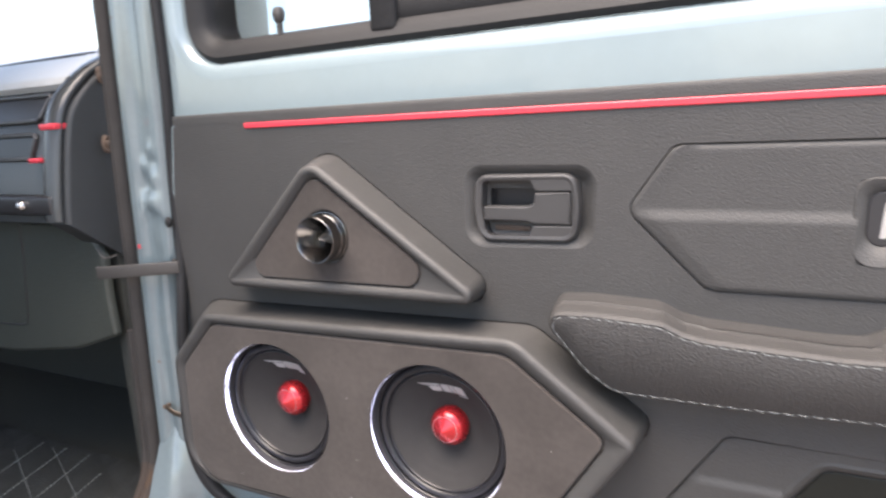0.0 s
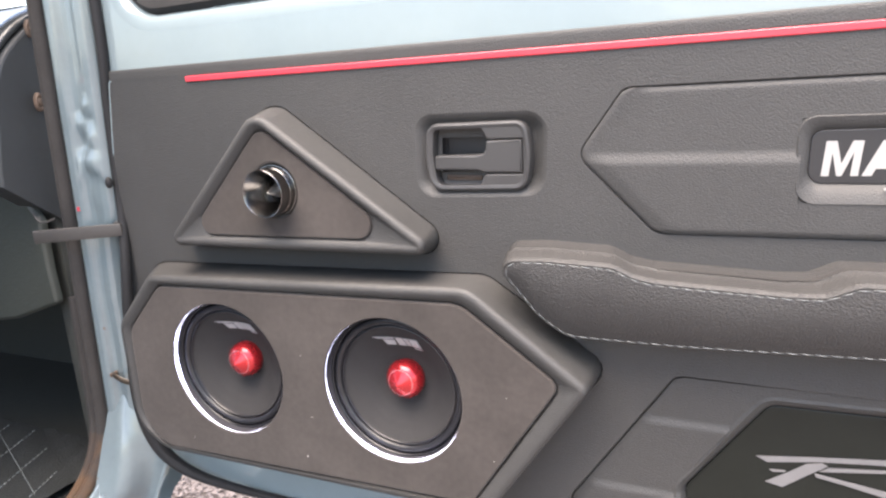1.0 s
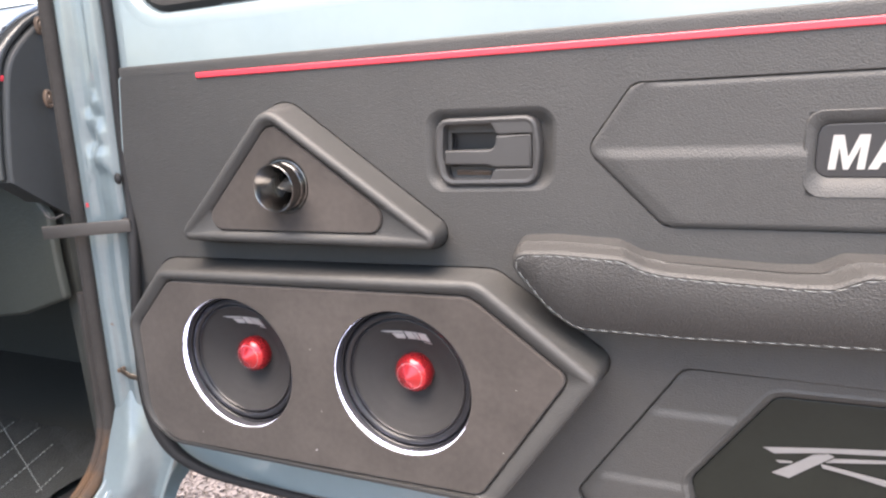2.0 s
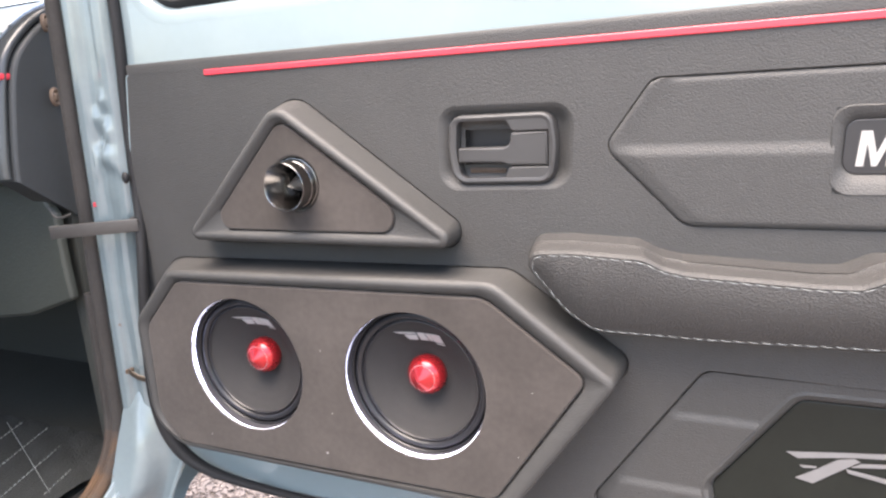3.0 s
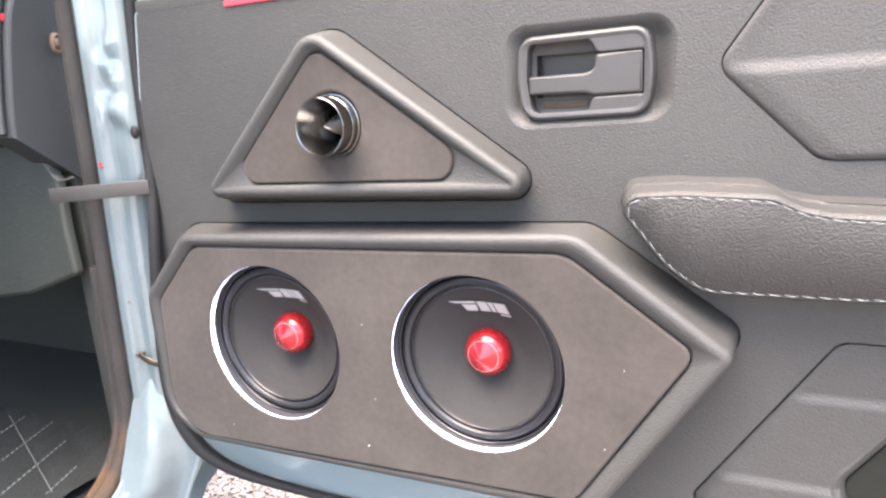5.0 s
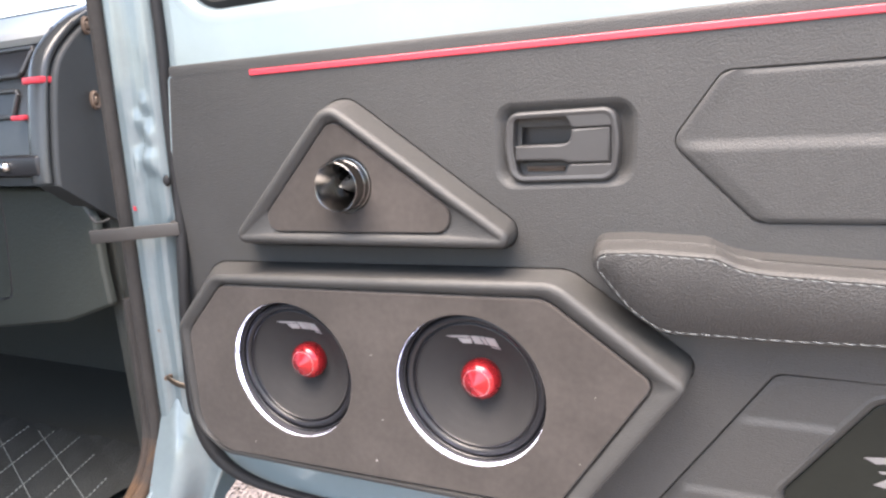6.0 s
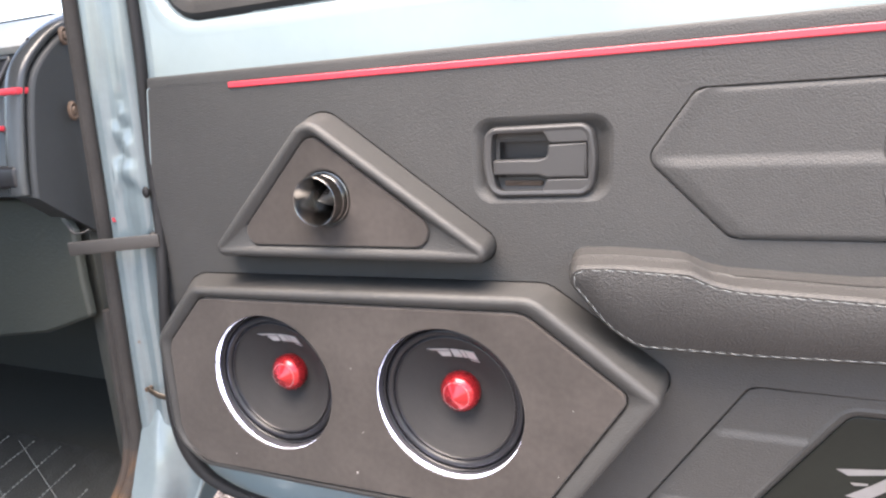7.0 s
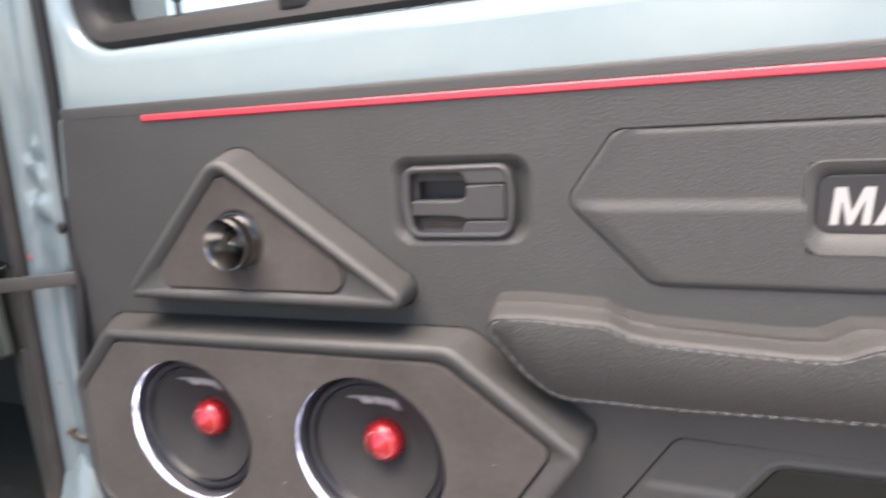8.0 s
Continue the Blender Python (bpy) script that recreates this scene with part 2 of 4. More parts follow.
def lathe(bm, cx, cz, profile, n=64):
    """Turns (radius, y) pairs about the axis along y through (cx, cz)."""
    rings = [[(cx + max(r, 1e-5) * math.cos(2 * math.pi * i / n), y, cz + max(r, 1e-5) * math.sin(2 * math.pi * i / n)) for i in range(n)]
             for r, y in profile]
    loft(bm, rings)


def block(bm, x0, x1, y0, y1, z0, z1, bevel=0.0, seg=2):
    r = bmesh.ops.create_cube(bm, size=1)
    for v in r["verts"]:
        v.co = Vector(((x0 + x1) / 2 + v.co.x * (x1 - x0), (y0 + y1) / 2 + v.co.y * (y1 - y0), (z0 + z1) / 2 + v.co.z * (z1 - z0)))
    if bevel:
        es = list({e for v in r["verts"] for e in v.link_edges})
        bmesh.ops.bevel(bm, geom=es, offset=bevel, segments=seg, profile=0.5, affect="EDGES")


def plate(bm, outline, y0, y1, edge=0.001):
    """A flat solid from an outline, front at y0 with an eased edge, back at y1."""
    loft(bm, [ring3(offset(outline, edge * 2), y0), ring3(offset(outline, edge * 0.6), y0 + edge * 0.6), ring3(outline, y0 + edge * 2), ring3(outline, y1)])
    holed(bm, offset(outline, edge * 2), [], y0)
    holed(bm, outline, [], y1)


def sheet(bm, rows, cols=10):
    """A sheet from (z, x_left, x_right, y) rows."""
    loft(bm, [[(xl + (xr - xl) * i / cols, y, z) for i in range(cols + 1)] for z, xl, xr, y in rows], closed=False)


def left_of(outline, z):
    """The least x of an outline at the height z."""
    xs = []
    for (xa, za), (xb, zb) in zip(outline, outline[1:] + outline[:1]):
        if (za - z) * (zb - z) <= 0 and abs(za - zb) > 1e-9:
            xs.append(xa + (xb - xa) * (z - za) / (zb - za))
    return min(xs) if xs else min(outline, key=lambda p: abs(p[1] - z))[0]


def tube(bm, path, profile, side=Vector((1, 0, 0))):
    """Sweeps a closed (side, normal) profile along a path in which side stays square to it."""
    rings = []
    for i, p in enumerate(path):
        p = Vector(p)
        t = (Vector(path[min(i + 1, len(path) - 1)]) - Vector(path[max(i - 1, 0)])).normalized()
        s = (side - t * side.dot(t)).normalized()
        nrm = t.cross(s)
        rings.append([tuple(p + s * a + nrm * b) for a, b in profile])
    loft(bm, rings, first=True, last=True)


def round_profile(r, n=10, flat=1.0):
    return [(r * math.cos(2 * math.pi * i / n), r * flat * math.sin(2 * math.pi * i / n)) for i in range(n)]


P = 0.0585         # the trim panel's face; the woofers' plate lies at y = 0

# ---- ground ----
bm = bmesh.new()
bmesh.ops.create_grid(bm, x_segments=60, y_segments=60, size=1)
for v in bm.verts:
    v.co.x, v.co.y = math.copysign(abs(v.co.x) ** 3, v.co.x) * 400, math.copysign(abs(v.co.y) ** 3, v.co.y) * 400
    v.co.z = -UP + 0.012 * noise.noise(Vector((v.co.x * 2, v.co.y * 2, 0)))
lone("ground", bm, GRAVEL, (0, 0, -UP), "pale brown gravel ground under the open door", "ground", kind="structure")

rng = np.random.default_rng(3)
ball = bmesh.new()
bmesh.ops.create_icosphere(ball, subdivisions=1, radius=1.0)
unit = [v.co.copy() for v in ball.verts]
tris = [[v.index for v in f.verts] for f in ball.faces]
ball.free()
verts, faces = [], []
for i in range(7000):
    x, y, r = rng.normal(-1.1, 0.34), rng.normal(0.82, 0.19), 0.003 + 0.006 * rng.random() ** 2
    sx, sy, k = rng.uniform(0.7, 1.3), rng.uniform(0.7, 1.3), len(verts)
    verts += [(x + r * sx * c.x, y + r * sy * c.y, -UP + r * 0.3 + 0.006 + 0.6 * r * c.z) for c in unit]
    faces += [[k + j for j in f] for f in tris]
pile = bpy.data.meshes.new("gravel")
pile.from_pydata(verts, [], faces)
bm = bmesh.new()
bm.from_mesh(pile)
bpy.data.meshes.remove(pile)
lone("gravel", bm, STONE, (-1, 1, -UP), "loose pale gravel stones on the ground", "gravel", kind="stuff")

# ---- the open door ----
door = thing("car_door", (0.1, P + 0.06, -0.225), "open pale blue car door with black custom trim panel", "car door")

OUTLINE = rounded([(-0.426, 1.02, 0.03), (-0.430, 0.30, 0.3), (-0.449, 0.156, 0.3), (-0.477, -0.06, 0.2), (-0.478, -0.226, 0.095), (0.70, -0.222, 0.06), (0.72, 0.40, 0.1), (0.68, 1.02, 0.06)], 8)
OPENING = rounded([(-0.386, 0.97, 0.05), (-0.388, 0.430, 0.055), (0.64, 0.436, 0.05), (0.62, 0.97, 0.05)], 9)
bm = bmesh.new()
CUT = rounded([(0.028, 0.291, 0.01), (0.024, 0.207, 0.01), (0.160, 0.210, 0.01), (0.164, 0.290, 0.01)], 4)
holed(bm, offset(OUTLINE, 0.006), [offset(OPENING, -0.022), CUT], P + 0.011)
loft(bm, [ring3(offset(OPENING, -0.022), P + 0.011), ring3(offset(OPENING, -0.012), P + 0.0125), ring3(offset(OPENING, -0.005), P + 0.018),
          ring3(offset(OPENING, -0.001), P + 0.027), ring3(OPENING, P + 0.05), ring3(OPENING, P + 0.118)])
loft(bm, [ring3(offset(OUTLINE, 0.006), P + 0.011), ring3(offset(OUTLINE, 0.002), P + 0.013), ring3(OUTLINE, P + 0.018), ring3(OUTLINE, P + 0.115)])
holed(bm, OUTLINE, [OPENING], P + 0.118)
shell = part("door_shell", bm, PAINT, door, "pale blue painted steel door shell")

# rubber round the door's edge
# x, y, z and radius; it swells where it rounds the foot of the woofer pod
EDGE = [(-0.418, 0.064, 0.985, 0.0068), (-0.418, 0.064, 0.60, 0.0068), (-0.4195, 0.064, 0.459, 0.0068), (-0.4215, 0.064, 0.39, 0.0068), (-0.429, 0.064, 0.319, 0.0068), (-0.4335, 0.064, 0.245, 0.0068),
        (-0.434, 0.062, 0.183, 0.0066), (-0.428, 0.050, 0.123, 0.0066), (-0.431, 0.043, 0.062, 0.0075), (-0.438, 0.042, -0.009, 0.0085), (-0.444, 0.042, -0.085, 0.0095), (-0.436, 0.043, -0.140, 0.0100),
        (-0.414, 0.046, -0.180, 0.0092), (-0.372, 0.052, -0.205, 0.0075), (-0.31, 0.058, -0.2165, 0.0058), (-0.18, 0.063, -0.2235, 0.0050), (0.2, 0.064, -0.2240, 0.0050), (0.66, 0.064, -0.2225, 0.0050)]
for _ in range(3):
    EDGE = EDGE[:1] + [tuple(u * w + v * (1 - w) for u, v in zip(a, b)) for a, b in zip(EDGE, EDGE[1:]) for w in (0.75, 0.25)] + EDGE[-1:]
bm = bmesh.new()
rings = []
for i, (x, y, z, r) in enumerate(EDGE):
    t = (Vector(EDGE[min(i + 1, len(EDGE) - 1)][:3]) - Vector(EDGE[max(i - 1, 0)][:3])).normalized()
    s = t.cross(Vector((0, 1, 0))).normalized()
    rings.append([tuple(Vector((x, y, z)) + s * a + Vector((0, b, 0))) for a, b in round_profile(r, 14, 1.1)])
loft(bm, rings, first=True, last=True)
part("edge_seal", bm, RUBBER, door, "black rubber seal round the door edge")

# window
bm = bmesh.new()
loft(bm, [ring3(offset(OPENING, -0.001), P + 0.026), ring3(offset(OPENING, 0.006), P + 0.020), ring3(offset(OPENING, 0.014), P + 0.024), ring3(offset(OPENING, 0.024), P + 0.030),
          ring3(offset(OPENING, 0.028), P + 0.038), ring3(offset(OPENING, 0.027), P + 0.060), ring3(offset(OPENING, 0.022), P + 0.085), ring3(offset(OPENING, 0.020), P + 0.1165)])
part("window_seal", bm, RUBBER, door, "weathered black window rubber")
bm = bmesh.new()
block(bm, -0.099, -0.063, P + 0.022, P + 0.060, 0.442, 0.96, 0.007, 3)
part("window_divider", bm, RUBBER, door, "dark rubber-clad upright bar between the panes")
bm = bmesh.new()
block(bm, -0.066, 0.625, P + 0.030, P + 0.052, 0.455, 0.477, 0.004)
part("glass_run", bm, RUBBER, door, "dark rubber strip along the pane")
for nm, a, b in (("pane", -0.365, -0.090), ("pane", -0.070, 0.62)):
    bm = bmesh.new()
    block(bm, a, b, P + 0.046, P + 0.050, 0.452, 0.955)
    g = part(nm, bm, GLASS, door, smooth=False)
    g.visible_shadow = False
bm = bmesh.new()
rings = [[(-0.238 + r * math.cos(a * math.pi / 6), P + 0.034 + r * math.sin(a * math.pi / 6), z) for a in range(12)]
         for r, z in ((0.004, 0.44), (0.004, 0.470), (0.007, 0.474), (0.008, 0.482), (0.006, 0.488), (0.001, 0.490))]
loft(bm, rings, last=True, first=True)
part("lock_knob", bm, STEEL, door, "small grey lock knob")

# ---- trim panel ----
HEX = rounded([(0.1945, 0.248, 0.016), (0.240, 0.3110, 0.016), (0.63, 0.3110, 0.02), (0.67, 0.245, 0.02), (0.63, 0.1725, 0.02), (0.2690, 0.1725, 0.02)][::-1], 8)
POCKET = rounded([(0.290, 0.0315, 0.016), (0.180, -0.128, 0.014), (0.195, -0.158, 0.012), (0.66, -0.158, 0.012), (0.66, 0.027, 0.02)], 8)
DISH = rounded([(0.024, 0.294, 0.020), (0.021, 0.205, 0.022), (0.165, 0.208, 0.024), (0.169, 0.293, 0.022)], 8)
PODB = rounded([(-0.462, 0.020, 0.05), (-0.378, 0.113, 0.04), (0.098, 0.1225, 0.035), (0.225, 0.032, 0.018), (0.098, -0.140, 0.03), (-0.39, -0.138, 0.06), (-0.466, -0.112, 0.06)], 8)
PLATE = rounded([(-0.386, 0.036, 0.03), (-0.323, 0.1005, 0.022), (0.088, 0.1085, 0.035), (0.1915, 0.031, 0.014), (0.090, -0.120, 0.022), (-0.352, -0.1275, 0.040), (-0.390, -0.095, 0.05)], 8)
RIDGE = rounded([(-0.402, 0.042, 0.03), (-0.334, 0.1135, 0.026), (0.098, 0.1250, 0.038), (0.2195, 0.0315, 0.010), (0.107, -0.1295, 0.022), (-0.358, -0.1320, 0.045), (-0.402, -0.10, 0.05)], 8)
TRIB = rounded([(-0.331, 0.1385, 0.012), (0.078, 0.1440, 0.018), (-0.160, 0.3205, 0.034)], 10)
TRIP = rounded([(-0.263, 0.1660, 0.016), (0.028, 0.1685, 0.018), (-0.1405, 0.2920, 0.018)], 10)
TRIR = rounded([(-0.300, 0.1530, 0.010), (0.073, 0.1560, 0.010), (-0.1430, 0.3095, 0.026)], 10)
PANEL = rounded([(-0.412, 0.353, 0.006), (-0.444, 0.156, 0.3), (-0.476, -0.06, 0.2), (-0.474, -0.146, 0.05), (0.06, -0.147, 0.02), (0.10, -0.168, 0.01), (0.68, -0.170, 0.004), (0.69, 0.352, 0.008)], 6)
bm = bmesh.new()
GAP = 0.0016
holed(bm, PANEL, [HEX, POCKET, DISH, offset(PODB, -GAP), offset(TRIB, -GAP)], P)
for hole in (PODB, TRIB):
    loft(bm, [ring3(offset(hole, -GAP), P), ring3(offset(hole, -GAP + 0.0004), P + 0.0006), ring3(offset(hole, -GAP + 0.0004), P + 0.008), ring3(offset(hole, 0.006), P + 0.008)])
for hole, d in ((HEX, 0.0022), (POCKET, 0.0026)):
    loft(bm, [ring3(hole, P), ring3(offset(hole, 0.0008), P + 0.0006), ring3(offset(hole, d * 0.6), P + 0.003), ring3(offset(hole, d * 0.7), P + 0.0092), ring3(offset(hole, d + 0.008), P + 0.0094)])
loft(bm, [ring3(DISH, P), ring3(offset(DISH, 0.002), P + 0.0005), ring3(offset(DISH, 0.006), P + 0.0032), ring3(offset(DISH, 0.012), P + 0.0092), ring3(offset(DISH, 0.0165), P + 0.0120),
          ring3(offset(DISH, 0.026), P + 0.0125)])
loft(bm, [ring3(PANEL, P), ring3(offset(PANEL, -0.0015), P + 0.001), ring3(offset(PANEL, -0.003), P + 0.010)])
sheet(bm, [(0.3525, -0.411, 0.69, P - 0.0003), (0.3600, -0.411, 0.69, P - 0.0002), (0.3640, -0.411, 0.69, P + 0.0001), (0.3650, -0.410, 0.69, P + 0.0008), (0.3656, -0.409, 0.69, P + 0.003),
           (0.3658, -0.409, 0.69, P + 0.0125)], 2)
panel = part("trim_panel", bm, LEATHER, door, "black leatherette door trim panel")

bm = bmesh.new()
lip_path = [(x - 0.0012, P + 0.0012, z) for x, z in PANEL if x < -0.40 and z > 0.155]
lip_path.sort(key=lambda p: p[2])
tube(bm, lip_path, round_profile(0.0016, 8))
part("panel_lip", bm, PAINT, door, "thin pale blue lip beside the trim panel")
bm = bmesh.new()
loft(bm, [[(x, y, z) for x in (-0.2815, 0.0, 0.3, 0.69)] for z, y in ((0.3445, P + 0.001), (0.3447, P - 0.0012), (0.3455, P - 0.0019), (0.3505, P - 0.0019), (0.3513, P - 0.0012), (0.3515, P + 0.001))], closed=False)
part("red_stripe", bm, RED, panel, "glossy red trim stripe")

# padded six-sided inset with a step across it
def hex_rows():
    inner = offset(HEX, 0.0017)
    top, low = max(p[1] for p in inner), min(p[1] for p in inner)
    rows = []
    zs = sorted(set([top - (top - low) * i / 46 for i in range(47)] + [0.2525, 0.2500, 0.2475, 0.2445, 0.2405, 0.2375, 0.2770, 0.2050]), reverse=True)
    for z in zs:
        xl = min(left_of(inner, z), 0.262 if z > 0.25 else 0.292)
        if z >= 0.2515:
            y = P - 0.0002
        elif z <= 0.238:
            y = P - 0.0036
        else:
            s = (0.2515 - z) / 0.0135
            y = P - 0.0002 - 0.0034 * (s * s * (3 - 2 * s))
        d = min(top - z, z - low)
        y += 0.0022 * max(0, 1 - d / 0.004) ** 2
        rows.append((z, xl, y))
    return rows


bm = bmesh.new()
NOTCH = (0.205, 0.277)
for part_rows in ([r for r in hex_rows() if r[0] >= 0.27699], [r for r in hex_rows() if 0.20499 <= r[0] <= 0.27701], [r for r in hex_rows() if r[0] <= 0.20501]):
    notch = NOTCH[0] < part_rows[len(part_rows) // 2][0] < NOTCH[1]
    grid = []
    for z, xl, y in part_rows:
        xs = [xl + (0.388 - xl) * (i / 24) ** 1.6 for i in range(25)]
        if not notch:
            xs += [0.388 + (0.655 - 0.388) * i / 6 for i in range(1, 7)]
        fade = []
        for x in xs:
            e = min(1, max(0, 1 - (x - xl) / 0.005))
            m = min(1, max(0, (x - xl) / 0.02))
            fade.append((x, (P - 0.0015) * (1 - m) + y * m + 0.0016 * e * e, z))
        grid.append(fade)
    loft(bm, grid, closed=False)
inset = part("padded_inset", bm, LEATHER, panel, "six-sided padded leatherette inset")

# recessed badge in the inset
WELL = rounded([(0.3865, 0.278, 0.014), (0.3855, 0.2045, 0.016), (0.60, 0.2045, 0.016), (0.60, 0.278, 0.014)], 8)
BADGE = rounded([(0.396, 0.2665, 0.010), (0.394, 0.2205, 0.012), (0.59, 0.2195, 0.012), (0.59, 0.2675, 0.010)], 8)


def inset_y(z):
    s = min(1, max(0, (0.2515 - z) / 0.0135))
    return P - 0.0002 - 0.0034 * s * s * (3 - 2 * s)


bm = bmesh.new()
mid = [((a[0] + b[0]) / 2, (a[1] + b[1]) / 2) for a, b in zip(WELL, BADGE)]
loft(bm, [[(x, inset_y(z) + 0.002, z) for x, z in offset(WELL, -0.009)], [(x, inset_y(z) + 0.0012, z) for x, z in offset(WELL, -0.002)], [(x, inset_y(z) - 0.0006, z) for x, z in WELL], [(x, inset_y(z) * 0.6 + (P + 0.004) * 0.4 - 0.0012, z) for x, z in mid], ring3(offset(BADGE, -0.0008), P + 0.0035),
          ring3(BADGE, P + 0.0045)])
part("badge_surround", bm, LEATHER, panel, "moulded rim round the badge")
bm = bmesh.new()
plate(bm, offset(BADGE, 0.0002), P + 0.0036, P + 0.008, 0.0004)
badge = part("badge", bm, PLASTIC_DARK, panel, "dark badge plate with white capital letters")


def glyph(name, outlines, y, material, parent, deep=0.0012, label=""):
    bm = bmesh.new()
    for i, o in enumerate(outlines):
        loft(bm, [ring3(o, y - 0.0003 * i), ring3(o, y + deep)])
        holed(bm, o, [], y - 0.0003 * i)
    return part(name, bm, material, parent, label, smooth=False)


# capital M and A, upright strokes leaning forward
LEAN = 0.10
def cap(points, x0, w):
    return [(x0 + w * u + LEAN * 0.0295 * v, 0.2275 + 0.0295 * v) for u, v in points]


glyph("letter", [cap([(0, 0), (0.21, 0), (0.215, 0.66), (0.42, 0), (0.56, 0), (0.79, 0.68), (0.79, 0), (1, 0), (1, 1), (0.71, 1), (0.50, 0.36), (0.29, 1), (0, 1)], 0.4045, 0.0275)], P + 0.0028, WHITE, badge)
glyph("letter", [cap([(0, 0), (0.24, 0), (0.31, 0.20), (0.68, 0.20), (0.75, 0), (1, 0), (0.64, 1), (0.36, 1)], 0.4345, 0.030)], P + 0.0028, WHITE, badge)
glyph("print_bar", [rounded([(0.4505, 0.2185, 0.0004), (0.4505, 0.2165, 0.0004), (0.475, 0.2165, 0.0004), (0.475, 0.2185, 0.0004)], 2)], P - 0.0035, WHITE, badge)

# ---- inside handle ----
BEZEL = rounded([(0.0375, 0.2835, 0.015), (0.0335, 0.2490, 0.08), (0.0385, 0.2125, 0.018), (0.1455, 0.2140, 0.016), (0.1510, 0.2490, 0.09), (0.1465, 0.2845, 0.014)], 8)
MOUTH = rounded([(0.0455, 0.2785, 0.008), (0.0430, 0.2490, 0.06), (0.0470, 0.2180, 0.010), (0.0955, 0.2185, 0.005), (0.1005, 0.2305, 0.005), (0.1420, 0.2310, 0.0015), (0.1425, 0.2665, 0.0015), (0.1045, 0.2660, 0.006), (0.0985, 0.2790, 0.011)], 7)
bm = bmesh.new()
holed(bm, offset(BEZEL, 0.0062), [offset(MOUTH, -0.0012)], P - 0.0012)
loft(bm, [ring3(offset(BEZEL, 0.0062), P - 0.0012), ring3(offset(BEZEL, 0.0046), P - 0.0018), ring3(offset(BEZEL, 0.0028), P - 0.0021), ring3(offset(BEZEL, 0.0010), P - 0.0012), ring3(BEZEL, P + 0.001), ring3(offset(BEZEL, -0.0008), P + 0.018)])
loft(bm, [ring3(offset(MOUTH, -0.0012), P - 0.0012), ring3(offset(MOUTH, -0.0003), P - 0.0008), ring3(MOUTH, P + 0.0006), ring3(MOUTH, P + 0.010)])
handle = part("handle_bezel", bm, PLASTIC, door, "black plastic door handle surround")
bm = bmesh.new()
loft(bm, [ring3(MOUTH, P + 0.010), ring3(offset(MOUTH, 0.0010), P + 0.017), ring3(offset(MOUTH, 0.0026), P + 0.0215), ring3(offset(MOUTH, 0.0048), P + 0.024)])
holed(bm, offset(MOUTH, 0.0048), [], P + 0.024)
part("finger_cup", bm, PLASTIC_DARK, handle, "dark finger cup behind the lever")
bm = bmesh.new()
LEVER = rounded([(0.0452, 0.2500, 0.0015), (0.0448, 0.2350, 0.002), (0.0930, 0.2345, 0.012), (0.1010, 0.2318, 0.004), (0.1412, 0.2318, 0.0012), (0.1416, 0.2655, 0.0012), (0.1035, 0.2650, 0.003), (0.1020, 0.2525, 0.008), (0.0930, 0.2505, 0.012)], 6)
plate(bm, LEVER, P - 0.0016, P + 0.010, 0.0011)
part("lever", bm, PLASTIC, handle, "black pull lever with a narrow finger grip")
bm = bmesh.new()
plate(bm, rounded([(0.0520, 0.2285, 0.002), (0.0525, 0.2225, 0.002), (0.0925, 0.2220, 0.002), (0.0950, 0.2280, 0.002)], 4), P + 0.010, P + 0.022, 0.0014)
part("slot_insert", bm, RUST, handle, "brownish insert in the lower slot")

# ---- armrest ----
ARM = rounded([(0.1345, 0.1575, 0.010), (0.172, 0.1035, 0.05), (0.198, 0.0835, 0.03), (0.30, 0.0835, 0.2), (0.64, 0.096, 0.04), (0.645, 0.150, 0.02), (0.436, 0.1510, 0.015), (0.413, 0.1395, 0.02), (0.385, 0.1385, 0.06),
               (0.282, 0.1435, 0.03), (0.262, 0.1475, 0.03), (0.243, 0.1570, 0.02), (0.18, 0.1600, 0.2)], 6)
ARM = [(x - 0.0055 + 0.009 * min(0.5, x), z - 0.0042) for x, z in ARM]
SEAM = ARM
ARM = offset(ARM, -0.0046)
ARM_BASE = [(x - 0.012 + 0.02 * max(0, 0.20 - x), z + 0.0035) for x, z in ARM]
bm = bmesh.new()
rings = []
for s, y, fat in ((0.0, P + 0.002, 0), (0.10, P - 0.004, 0), (0.3, P - 0.015, 0), (0.44, 0.0345, 0), (0.47, 0.0325, 0.0008), (0.50, 0.0305, 0.0012), (0.53, 0.0285, 0.0008), (0.56, 0.0268, 0), (0.75, 0.016, 0.0004), (0.95, 0.007, 0)):
    rings.append(ring3(offset([(a[0] * (1 - s) + b[0] * s, a[1] * (1 - s) + b[1] * s) for a, b in zip(ARM_BASE, ARM)], -fat), y))
rings += [ring3(ARM, 0.004), ring3(offset(ARM, 0.0012), 0.0008), ring3(offset(ARM, 0.0030), -0.0008), ring3(offset(ARM, 0.0046), -0.0003), ring3(offset(ARM, 0.0064), -0.0016)]
loft(bm, rings)
holed(bm, offset(ARM, 0.0064), [], -0.0016)
ARM_LEAN = 0.22
for v in bm.verts:
    if v.co.y < 0.03:
        v.co.y += max(0, 0.155 - v.co.z) * ARM_LEAN
arm = part("armrest", bm, LEATHER_ARM, door, "padded black leatherette armrest with pale stitching", angle=50)

bm = bmesh.new()
line = SEAM
lens = [0.0]
for a, b in zip(line, line[1:] + line[:1]):
    lens.append(lens[-1] + math.hypot(b[0] - a[0], b[1] - a[1]))


